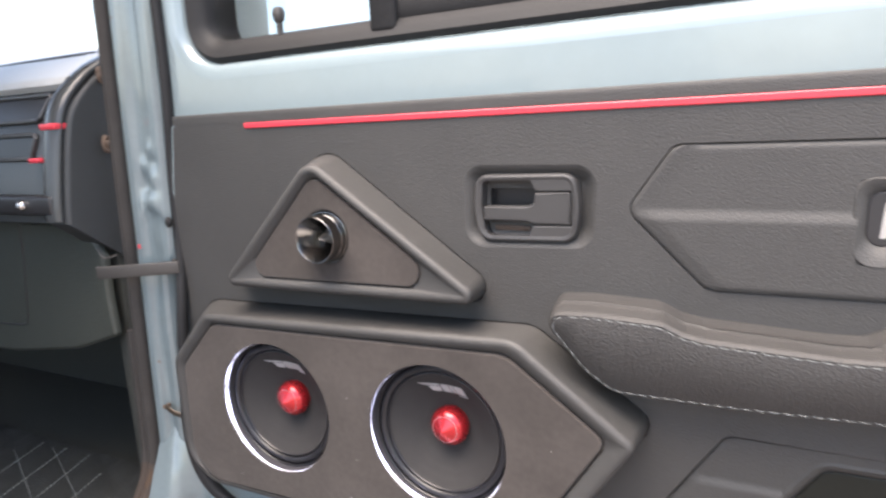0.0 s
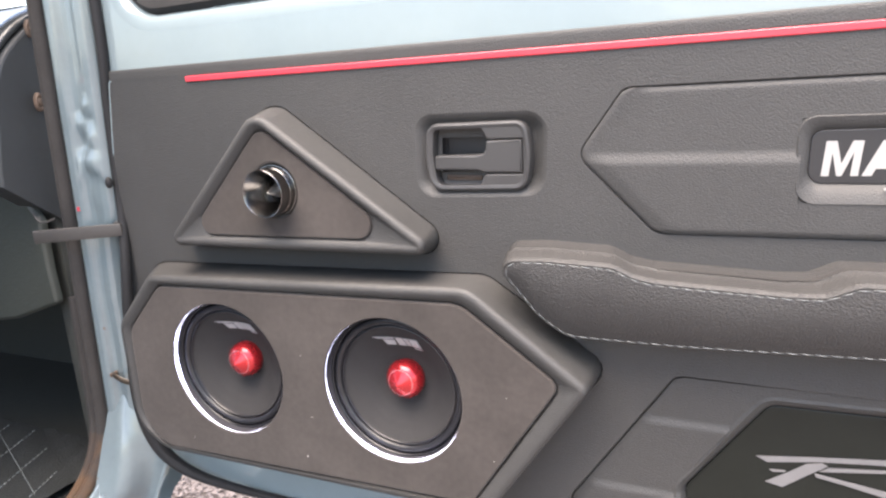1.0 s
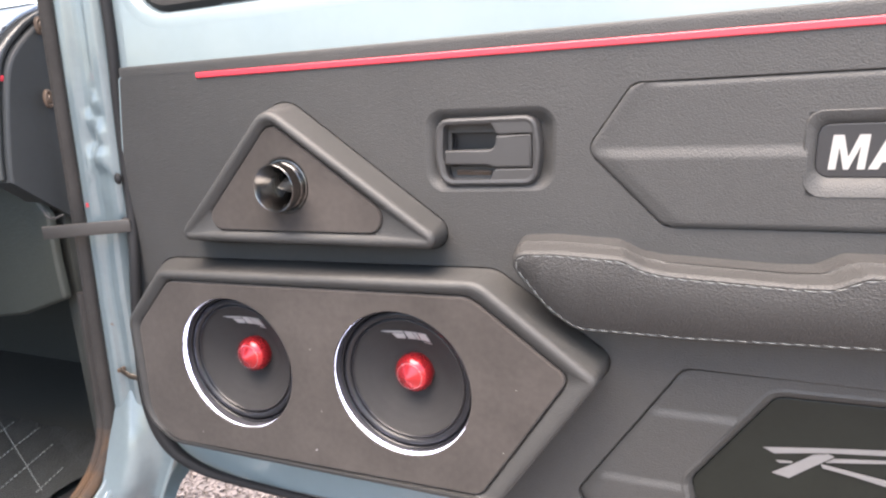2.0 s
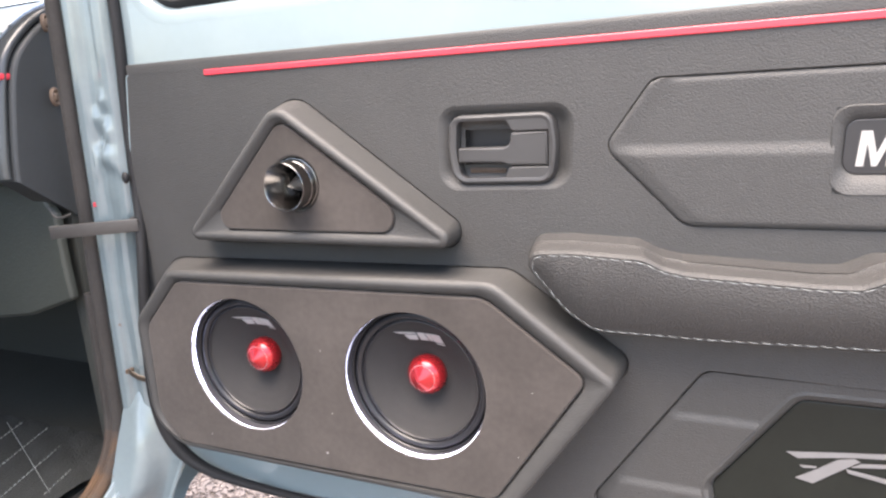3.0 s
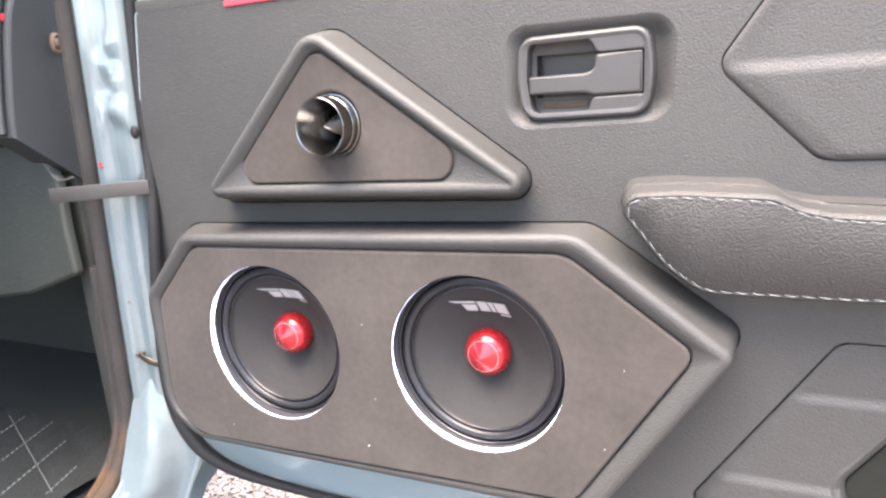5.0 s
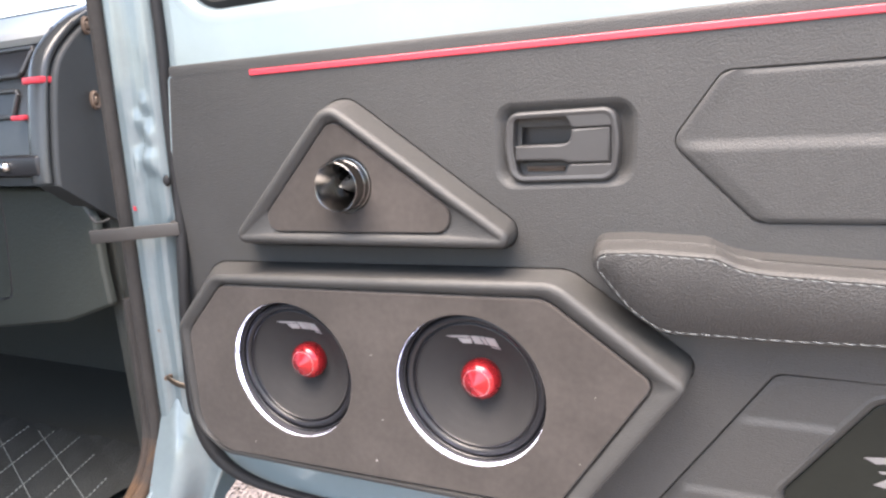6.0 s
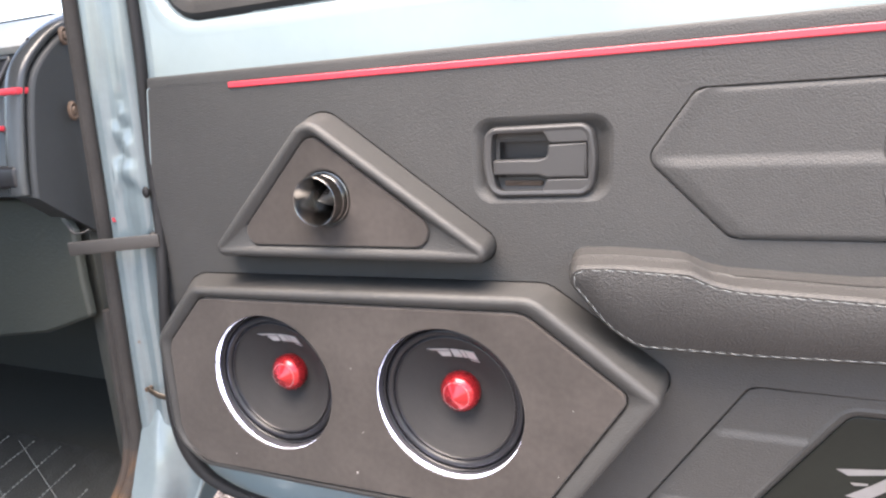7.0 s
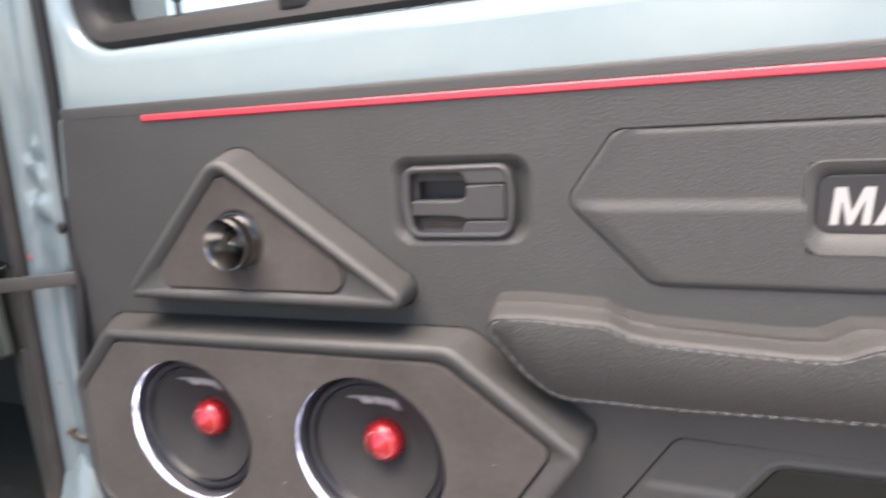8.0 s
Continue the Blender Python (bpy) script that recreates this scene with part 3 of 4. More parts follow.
def along(line, lens, s):
    for i in range(len(line)):
        if lens[i + 1] >= s:
            a, b = line[i], line[(i + 1) % len(line)]
            u = (s - lens[i]) / max(1e-9, lens[i + 1] - lens[i])
            return (a[0] + (b[0] - a[0]) * u, a[1] + (b[1] - a[1]) * u)
    return line[0]


s = 0.0
while s < lens[-1] - 0.008:
    a, b = Vector(along(line, lens, s)), Vector(along(line, lens, s + 0.0092))
    d = (b - a).normalized()
    nn = Vector((-d.y, d.x)) * 0.0004
    w = 0.00029
    pts = []
    for u in range(7):
        c = a + (b - a) * (u / 6) + nn * math.cos(math.pi * u / 6)
        pts.append((c.x, -0.0008 - 0.0012 * math.sin(math.pi * u / 6) + max(0, 0.155 - c.y) * ARM_LEAN, c.y))
    rr = []
    for u, c in enumerate(pts):
        ww = w * (0.45 + 0.55 * math.sin(math.pi * u / 6))
        rr.append([(c[0] - d.y * ww * math.cos(q * math.pi / 3), c[1] + ww * math.sin(q * math.pi / 3), c[2] + d.x * ww * math.cos(q * math.pi / 3)) for q in range(6)])
    loft(bm, rr, first=True, last=True)
    s += 0.0112
part("stitching", bm, THREAD, arm, "pale grey thread stitches", kind="stuff")

# ---- lower pocket with a black plate ----
inner = offset(POCKET, 0.003)
PLATE_EDGE = rounded([(0.375, 0.0085, 0.016), (0.3005, -0.0935, 0.016), (0.312, -0.150, 0.02), (0.63, -0.150, 0.02), (0.63, 0.012, 0.02)], 8)


def pocket_y(z):
    y = P + 0.0025
    for z0 in (-0.016, -0.097):
        s = min(1, max(0, (z0 - z) / 0.009))
        y -= 0.0034 * s * s * (3 - 2 * s)
    return y


bm = bmesh.new()
lip = offset(PLATE_EDGE, -0.010)
zs = sorted(set([0.0285 - 0.186 * i / 60 for i in range(61)] + [-0.016, -0.0205, -0.025, -0.097, -0.1015, -0.106]), reverse=True)
toplip = max(p[1] for p in lip)
for rows in ([z for z in zs if z >= toplip - 0.0005] + [toplip], [toplip] + [z for z in zs if z < toplip]):
    upper = rows[0] > toplip
    grid = []
    for z in rows:
        xl = left_of(inner, z)
        xr = 0.65 if upper else left_of(lip, z)
        g = []
        for i in range(17):
            x = xl + (xr - xl) * (i / 16)
            m = min(1, max(0, (x - xl) / 0.012))
            e = min(1, max(0, 1 - (x - xl) / 0.004))
            g.append((x, (P + 0.001) * (1 - m) + pocket_y(z) * m + 0.002 * e * e, z))
        grid.append(g)
    loft(bm, grid, closed=False)
pocket = part("lower_inset", bm, LEATHER, panel, "lower padded leatherette inset with moulded steps")
bm = bmesh.new()
loft(bm, [[(x, pocket_y(z) + 0.0005, z) for x, z in offset(lip, -0.002)], [(x, pocket_y(z) - 0.0012, z) for x, z in offset(lip, 0.002)], [(x, pocket_y(z) + 0.001, z) for x, z in offset(lip, 0.006)],
          ring3(offset(PLATE_EDGE, -0.001), P + 0.006), ring3(PLATE_EDGE, P + 0.008)])
part("plate_rim", bm, LEATHER, panel, "moulded rim round the black plate")
bm = bmesh.new()
plate(bm, offset(PLATE_EDGE, 0.0003), P + 0.0065, P + 0.010, 0.0004)
blackplate = part("black_plate", bm, ACRYLIC, panel, "glossy black plate with silver emblem")
EMB = [[(0.366, -0.046), (0.376, -0.051), (0.407, -0.0452), (0.423, -0.0425), (0.471, -0.0370), (0.478, -0.0380), (0.477, -0.031), (0.418, -0.0385)],
       [(0.375, -0.072), (0.390, -0.075), (0.410, -0.059), (0.427, -0.046), (0.422, -0.0437), (0.409, -0.0470), (0.395, -0.058)],
       [(0.378, -0.058), (0.381, -0.060), (0.392, -0.0585), (0.392, -0.0570)],
       [(0.4205, -0.0525), (0.478, -0.0435), (0.478, -0.0410), (0.4275, -0.0478)],
       [(0.4165, -0.0555), (0.4180, -0.0585), (0.443, -0.0625), (0.472, -0.0685), (0.480, -0.0695), (0.480, -0.0640), (0.443, -0.0590)]]
glyph("emblem", EMB, P + 0.0055, EMBLEM, blackplate, 0.0008, "silver swept emblem shapes")

# ---- woofer pod ----
C1, C2 = (-0.2304, -0.0022), (0.0, 0.0)


def between(a, b, s):
    return [(p[0] * (1 - s) + q[0] * s, p[1] * (1 - s) + q[1] * s) for p, q in zip(a, b)]


bm = bmesh.new()
loft(bm, [ring3(PODB, P + 0.008), ring3(PODB, P - 0.001), ring3(between(PODB, RIDGE, 0.12), P - 0.009), ring3(between(PODB, RIDGE, 0.42), 0.032), ring3(between(PODB, RIDGE, 0.68), 0.0165), ring3(between(PODB, RIDGE, 0.83), 0.0085), ring3(between(PODB, RIDGE, 0.93), 0.0042), ring3(offset(RIDGE, 0.0004), 0.0010),
          ring3(offset(RIDGE, 0.0028), -0.0012), ring3(offset(RIDGE, 0.0054), -0.0022), ring3(offset(RIDGE, 0.0080), -0.0020), ring3(between(RIDGE, PLATE, 0.9), 0.0012), ring3(PLATE, 0.004), ring3(PLATE, 0.012)])
pod = part("woofer_pod", bm, LEATHER, door, "raised black leatherette pod for two woofers", angle=50)
bm = bmesh.new()
inner = offset(PLATE, 0.0012)
H = 0.0852
holed(bm, offset(inner, 0.0018), [circle(*C1, H + 0.0008), circle(*C2, H + 0.0008)], 0.0)
loft(bm, [ring3(offset(inner, 0.0018), 0.0), ring3(offset(inner, 0.0005), 0.0006), ring3(inner, 0.002), ring3(inner, 0.012)])
for c in (C1, C2):
    loft(bm, [ring3(circle(*c, H + 0.0008), 0.0), ring3(circle(*c, H), 0.0008), ring3(circle(*c, H), 0.0022)])
part("pod_face", bm, SUEDE, pod, "charcoal suede plate with two round cut-outs")
bm = bmesh.new()
for x, z, r in ((-0.121, -0.100, 0.0011), (-0.108, -0.047, 0.0006), (-0.115, 0.030, 0.0006), (0.135, 0.012, 0.0005), (-0.300, -0.105, 0.0006), (0.118, -0.062, 0.0005)):
    bmesh.ops.create_icosphere(bm, subdivisions=1, radius=r, matrix=Matrix.Translation((x, -r * 0.4, z)))
part("lint", bm, WHITE, pod, "white specks of lint", kind="stuff")
for c in (C1, C2):
    bm = bmesh.new()
    thick, peak = (0.0050, 185) if c == C1 else (0.0056, 258)
    rings = []
    for i in range(120):
        a = 2 * math.pi * i / 120
        turn = math.cos(a - radians(peak))
        d = 0.0004 + (thick - 0.0004) * max(0.0, 0.10 + 0.90 * turn) ** 1.6
        d *= 1 + 0.07 * noise.noise(Vector((c[0] + math.cos(a) * 9, math.sin(a) * 9, 3)))
        rings.append([(c[0] + r * math.cos(a), y, c[1] + r * math.sin(a)) for r, y in ((H + 0.0002, 0.0022), (H - 0.0007 * min(1, d / 0.002), 0.0026), (H - 0.0007 * min(1, d / 0.002), 0.0026 + d), (H - 0.0001, 0.0030 + d))])
    loft(bm, rings + rings[:1], closed=False)
    part("light_ring", bm, LED, pod, "lit white light strip inside the cut-out")
    bm = bmesh.new()
    lathe(bm, *c, [(H, 0.0020), (H - 0.00005, 0.0100), (H - 0.0010, 0.0150), (H - 0.002, 0.019)], 96)
    part("cutout_wall", bm, RING, pod, "grey inner wall of the cut-out")

# ---- woofers ----
def cone_y(r):
    q = (0.0700 - r) / 0.0480
    return 0.0186 + 0.0324 * (q - 0.8 * max(0, q - 0.5) ** 2)


def woofer(c):
    w = thing("woofer", (c[0], 0.052, c[1] - 0.085), "round black woofer with shiny red bullet centre", "loudspeaker", "door woofers")
    bm = bmesh.new()
    lathe(bm, *c, [(0.0848, 0.024), (0.0846, 0.0145), (0.0838, 0.0132), (0.0826, 0.0130), (0.0818, 0.0140), (0.0815, 0.0200)], 96)
    part("frame_ring", bm, SURROUND, w, "black frame ring")
    bm = bmesh.new()
    prof = [(0.0817, 0.0190)]
    for i in range(13):
        a = math.pi * i / 12
        prof.append((0.0768 + 0.0044 * math.cos(a), 0.0178 - 0.0044 * math.sin(a)))
    prof += [(0.0716, 0.0176), (0.0710, 0.0163), (0.0700, 0.0160), (0.0690, 0.0178)]
    lathe(bm, *c, prof, 96)
    part("surround", bm, SURROUND, w, "glossy black rolled edge")
    bm = bmesh.new()
    prof = [(0.0702, 0.0182)]
    for i in range(17):
        r = 0.0695 - (0.0695 - 0.021) * i / 16
        prof.append((r, cone_y(r) + 0.00012 * math.sin((0.0695 - r) * 700)))
    prof.append((0.015, 0.0545))
    lathe(bm, *c, prof, 96)
    cone = part("cone", bm, CONE, w, "matt black paper cone")
    bm = bmesh.new()
    lathe(bm, *c, [(0.0212, 0.048), (0.0222, 0.0415), (0.0229, 0.0385), (0.0228, 0.0355), (0.0219, 0.0322), (0.0205, 0.0295), (0.0186, 0.027), (0.0162, 0.0252), (0.0153, 0.0246), (0.0151, 0.0248), (0.0148, 0.0241), (0.0108, 0.0218), (0.0054, 0.0186), (0.0011, 0.016), (0.0, 0.0158)], 64)
    bullet = part("bullet_cap", bm, ANODISED, w, "shiny red anodised bullet cap")
    bm = bmesh.new()
    lathe(bm, *c, [(0.0154, 0.0247), (0.0153, 0.0243), (0.0151, 0.0242), (0.0149, 0.0245)], 48)
    part("cap_ring", bm, SILVER, bullet, "fine bright ring on the cap")

    # plain slanted bars in place of the printed mark
    def stick(points):
        out = []
        for u, v in points:
            x, z = -0.0305 + 0.0555 * u, 0.0405 + 0.0115 * v
            out.append((c[0] + x + (v - 0.5) * -0.002, c[1] + z))
        return out
    bm = bmesh.new()
    marks = [[(0, 1), (0.42, 1), (0.44, 0.80), (0.10, 0.80)], [(0.18, 0.66), (0.43, 0.66), (0.40, 0.02), (0.22, 0.02)], [(0.47, 1.0), (0.63, 1.0), (0.64, 0.02), (0.46, 0.02)],
             [(0.66, 1.0), (0.745, 1.0), (0.745, 0.02), (0.675, 0.02)], [(0.77, 1.0), (0.98, 1.0), (0.99, 0.02), (0.77, 0.02)], [(0.80, -0.14), (1.0, -0.14), (1.0, -0.24), (0.80, -0.24)]]
    bm.free()
    for o in marks:
        q = stick(o)
        bm = bmesh.new()
        vs = [[bm.verts.new((x, cone_y(math.hypot(x - c[0], z - c[1])) - lift, z)) for x, z in q] for lift in (0.0013, -0.0006)]
        n = len(q)
        bm.faces.new(vs[0])
        for i in range(n):
            bm.faces.new((vs[0][i], vs[0][(i + 1) % n], vs[1][(i + 1) % n], vs[1][i]))
        part("printed_bar", bm, SILVER, cone, smooth=False)
    return w


w2 = woofer(C2)
copy_thing(w2, Matrix.Translation((C1[0] - C2[0], 0, C1[1] - C2[1])) @ w2.matrix_basis)

# ---- tweeter pod ----
TW = (-0.1280, 0.2205)
FACE = 0.0055
bm = bmesh.new()
loft(bm, [ring3(TRIB, P + 0.008), ring3(TRIB, P - 0.001), ring3(between(TRIB, TRIR, 0.12), P - 0.009), ring3(between(TRIB, TRIR, 0.45), 0.034), ring3(between(TRIB, TRIR, 0.75), 0.0185), ring3(between(TRIB, TRIR, 0.90), 0.0105), ring3(between(TRIB, TRIR, 0.98), 0.0060), ring3(offset(TRIR, 0.0016), 0.0030),
          ring3(offset(TRIR, 0.0042), 0.0014), ring3(offset(TRIR, 0.0070), 0.0012), ring3(offset(TRIR, 0.0092), 0.0022), ring3(between(TRIR, TRIP, 0.9), FACE + 0.001), ring3(TRIP, FACE + 0.003), ring3(TRIP, FACE + 0.012)])
tpod = part("tweeter_pod", bm, LEATHER, door, "three-sided black leatherette tweeter pod", angle=50)
bm = bmesh.new()
ti = offset(TRIP, 0.0010)
TH = 0.0300
holed(bm, offset(ti, 0.0016), [circle(*TW, TH + 0.003, 48)], FACE)
loft(bm, [ring3(offset(ti, 0.0016), FACE), ring3(offset(ti, 0.0005), FACE + 0.0006), ring3(ti, FACE + 0.002), ring3(ti, FACE + 0.012)])
loft(bm, [ring3(circle(*TW, TH + 0.003, 48), FACE), ring3(circle(*TW, TH + 0.0008, 48), FACE + 0.0008), ring3(circle(*TW, TH, 48), FACE + 0.004), ring3(circle(*TW, TH, 48), FACE + 0.030), ring3(circle(*TW, 0.02, 48), FACE + 0.030)])
part("pod_face", bm, SUEDE, tpod, "charcoal suede face with a round cut-out")

tweeter = thing("tweeter", (TW[0], 0.036, TW[1] - 0.028), "black chrome bullet tweeter standing out of its pod", "loudspeaker")
bm = bmesh.new()
lathe(bm, *TW, [(0.0292, 0.0355), (0.0292, 0.0075), (0.0290, 0.0062), (0.0282, 0.0058), (0.0268, 0.0060)], 72)
part("collar", bm, CHROME, tweeter, "dark polished collar")
bm = bmesh.new()
lathe(bm, *TW, [(0.0264, 0.012), (0.0264, 0.0005), (0.0259, 0.0001), (0.0259, -0.0012), (0.0264, -0.0016), (0.0264, -0.0146), (0.0262, -0.0155), (0.0257, -0.0159), (0.0250, -0.0156), (0.0242, -0.0140), (0.0218, -0.0080), (0.0180, 0.0010), (0.0143, 0.0100), (0.0116, 0.0185), (0.0105, 0.0250), (0.0100, 0.0300)], 72)
part("horn", bm, CHROME, tweeter, "black chrome flared horn")
bm = bmesh.new()
lathe(bm, *TW, [(0.0112, 0.030), (0.0102, 0.021), (0.0080, 0.013), (0.0048, 0.004), (0.0014, -0.0045), (0.0004, -0.0066), (0.0, -0.0069)], 40)
part("phase_plug", bm, POLISHED, tweeter, "pointed polished phase plug")

# ---- vehicle body round the door opening ----
body = thing("vehicle_body", (-1.2, -0.2, -0.30), "pale blue off-road vehicle body with dark cabin", "vehicle")


def pillar_x(z):
    return -0.514 + 0.045 * max(-0.2, min(0.6, z))


def sill_path(y0, r, z_turn, n=14):
    zs = [1.05, 0.8, 0.6, 0.5, 0.42] + [0.40 - 0.008 * i for i in range(64)] + [z_turn + 0.01]
    pts = [(pillar_x(z), y0, z) for z in zs if z >= z_turn + 0.01]
    for i in range(n + 1):
        a = math.pi / 2 * i / n
        pts.append((pillar_x(z_turn), y0 - r + r * math.cos(a), z_turn - r * math.sin(a)))
    for y in (-0.3, -0.6, -1.0, -1.4):
        pts.append((pillar_x(z_turn), y, z_turn - r))
    return pts


def swell(z, a):
    """Pressed lumps and the arched step of the pillar above the check strap."""
    h = 0.0
    for zc, ac, rz, ra, d in ((0.300, 0.027, 0.010, 0.006, 0.006), (0.322, 0.034, 0.007, 0.005, 0.005), (0.281, 0.036, 0.008, 0.006, 0.005), (0.272, 0.024, 0.012, 0.005, -0.005), (0.252, 0.032, 0.012, 0.009, 0.007),
                              (0.308, 0.038, 0.006, 0.004, -0.004), (0.205, 0.030, 0.020, 0.008, 0.003), (0.06, 0.030, 0.05, 0.008, 0.003), (0.055, 0.040, 0.006, 0.006, 0.002)):
        h += 0.8 * d * math.exp(-((z - zc) / rz) ** 2 - ((a - ac) / ra) ** 2)
    if a > 0.018:
        step = 0.237 - 0.010 * ((a - 0.033) / 0.012) ** 2
        h += 0.0055 / (1 + math.exp(-(z - step) / 0.0016)) * math.exp(-max(0, z - step) / 0.02)
    return h + 0.0005 * noise.noise(Vector((a * 40, z * 22, 0)))


def sweep(bm, path, profile):
    """Profile points are (across, towards the opening); it widens above the check strap and narrows where the pillar turns into the sill."""
    rings = []
    for i, p in enumerate(path):
        t = (Vector(path[min(i + 1, len(path) - 1)]) - Vector(path[max(i - 1, 0)])).normalized()
        inward = Vector((0, t.z, -t.y)).normalized()
        k = min(1.0, max(0.0, -t.y * 1.6))
        n = min(1.0, max(0.0, (p[2] - 0.135) / 0.04))
        ring = []
        for a, b in profile:
            across = a * (1 - 0.66 * k) if a > 0 else a
            if across > 0.018:
                across += (across - 0.018) * 0.45 * n * n * (3 - 2 * n)
            lift = swell(p[2], a) if 0 < a < 0.05 and k < 0.5 else 0
            ring.append(tuple(Vector(p) + Vector((across, 0, 0)) + inward * (b + lift)))
        rings.append(ring)
    loft(bm, rings, closed=False)


def fine(profile, n=4):
    out = []
    for (a, b), (c, d) in zip(profile, profile[1:]):
        out += [(a + (c - a) * i / n, b + (d - b) * i / n) for i in range(n)]
    return out + profile[-1:]


SILL = sill_path(0.046, 0.13, -0.130)
TURN = next(i for i, p in enumerate(SILL) if p[2] < -0.15)
bm = bmesh.new()
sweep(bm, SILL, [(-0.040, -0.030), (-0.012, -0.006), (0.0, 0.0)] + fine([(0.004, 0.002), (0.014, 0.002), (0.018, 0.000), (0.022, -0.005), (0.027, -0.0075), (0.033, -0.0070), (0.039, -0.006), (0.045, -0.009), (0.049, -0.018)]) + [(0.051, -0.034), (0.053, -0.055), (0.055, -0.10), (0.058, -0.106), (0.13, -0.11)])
part("door_pillar", bm, PAINT_WORN_SHADED, body, "worn pale blue door pillar and sill, darkened for shade", angle=75)
# flared foot of the pillar, running out under the door
bm = bmesh.new()
foot = [[(-0.515, 0.062, -0.09), (-0.487, 0.058, -0.085), (-0.478, 0.064, -0.09), (-0.460, 0.078, -0.09)],
        [(-0.517, 0.041, -0.13), (-0.486, 0.040, -0.126), (-0.474, 0.051, -0.13), (-0.458, 0.068, -0.135)],
        [(-0.519, 0.027, -0.165), (-0.477, 0.030, -0.158), (-0.464, 0.051, -0.165), (-0.450, 0.068, -0.168)],
        [(-0.520, 0.015, -0.197), (-0.474, 0.022, -0.188), (-0.455, 0.060, -0.200), (-0.431, 0.061, -0.198)],
        [(-0.520, 0.004, -0.222), (-0.474, 0.016, -0.213), (-0.464, 0.056, -0.224), (-0.444, 0.061, -0.223)],
        [(-0.520, -0.003, -0.240), (-0.476, 0.014, -0.235), (-0.472, 0.056, -0.245), (-0.458, 0.061, -0.248)],
        [(-0.520, -0.006, -0.252), (-0.491, 0.008, -0.258), (-0.486, 0.054, -0.275), (-0.474, 0.061, -0.280)]]
flange = [r[3] for r in foot[3:]]
loft(bm, foot, closed=False)
bmesh.ops.subdivide_edges(bm, edges=bm.edges[:], cuts=2, use_grid_fill=True, smooth=0.3)
for v in bm.verts:
    v.co += 0.0009 * noise.noise_vector(v.co * 45) + 0.0004 * noise.noise_vector(v.co * 120)
part("pillar_foot", bm, PAINT_WORN_SHADED, body, "flared painted foot of the pillar", angle=70)
bm = bmesh.new()
tube(bm, [(x + 0.001, y - 0.001, z) for x, y, z in flange], [(-0.0026, -0.0012), (0.0026, -0.0012), (0.0026, 0.0012), (-0.0026, 0.0012)])
part("foot_flange", bm, PAINT, body, "folded pale edge of the pillar foot", angle=30)
bm = bmesh.new()
block(bm, -0.605, -0.503, -0.045, 0.020, -0.300, -0.259, 0.004)
part("sill_block", bm, RUBBER, body, "black block under the pillar foot")
# rubber plug and paint mark on the pillar
bm = bmesh.new()
bmesh.ops.create_uvsphere(bm, u_segments=16, v_segments=8, radius=0.0065, matrix=Matrix.Translation((-0.436, 0.050, 0.222)) @ Matrix.Diagonal((0.8, 0.7, 1.2, 1)))
part("rubber_plug", bm, RUBBER, body, "black rubber plug")
bm = bmesh.new()
for dx, dz, w, h in ((0, 0, 0.0008, 0.006), (0.0024, -0.0018, 0.0016, 0.0014), (0.0016, 0.0016, 0.0009, 0.003)):
    block(bm, -0.497 + dx - w, -0.497 + dx + w, 0.0425, 0.0445, 0.186 + dz - h / 2, 0.186 + dz + h / 2)
part("paint_mark", bm, RED, body, "small red paint mark", smooth=False)

# seal along the opening: two lobes
turn = TURN
upper = next(i for i, p in enumerate(SILL) if p[2] < 0.062)
for off, rad, nm in ((-0.012, 0.0095, "opening_seal"), (-0.028, 0.0085, "inner_seal")):
    prof = [(off + rad * math.cos(a * math.pi / 5), 0.002 + rad * 1.1 * math.sin(a * math.pi / 5)) for a in range(10)]
    rings = []
    for i, p in enumerate(SILL):
        t = (Vector(SILL[min(i + 1, len(SILL) - 1)]) - Vector(SILL[max(i - 1, 0)])).normalized()
        inward = Vector((0, t.z, -t.y)).normalized()
        wob = 0.0012 * noise.noise(Vector((p[1] * 30, p[2] * 30, off * 100)))
        rings.append([tuple(Vector(p) + Vector((a + wob, 0, 0)) + inward * (b + wob)) for a, b in prof])
    bm = bmesh.new()
    loft(bm, rings[upper if nm == "inner_seal" else 0:turn + 1], first=True, last=True)
    part(nm, bm, SEAL, body, "dusty worn rubber door seal")
    bm = bmesh.new()
    loft(bm, rings[turn:], first=True, last=True)
    part(nm, bm, SEAL_RUST, body, "rust-stained foot of the rubber seal")

# cabin shell; roof, rear wall and far side unseen, added to keep it dark
CX0, CX1 = -1.98, -0.545
bm = bmesh.new()
block(bm, CX0, CX1, -1.6, 0.42, -0.276, -0.262)
part("floor_pan", bm, CABIN, body, "dark cabin floor", smooth=False)
bm = bmesh.new()
block(bm, CX0 - 0.03, -0.53, -1.7, 0.22, 0.985, 1.03)
part("roof", bm, CABIN, body, "unseen cabin roof, added to block light", smooth=False)
bm = bmesh.new()
block(bm, CX0, CX1, 0.40, 0.44, -0.276, 0.40)
part("bulkhead", bm, CABIN, body, "dark front bulkhead of the footwell", smooth=False)
bm = bmesh.new()
block(bm, CX0, CX1, -1.64, -1.60, -0.276, 0.44)
part("added_rear_wall", bm, CABIN, body, "unseen dark rear cabin wall, added to block light", smooth=False)
bm = bmesh.new()
block(bm, CX0 - 0.03, CX0, -1.6, 0.44, -0.31, 0.44)
block(bm, CX0 - 0.03, CX0, -0.75, -0.60, 0.44, 0.985)
part("added_far_side", bm, CABIN, body, "unseen far side wall of the cabin, added to block light", smooth=False)
bm = bmesh.new()
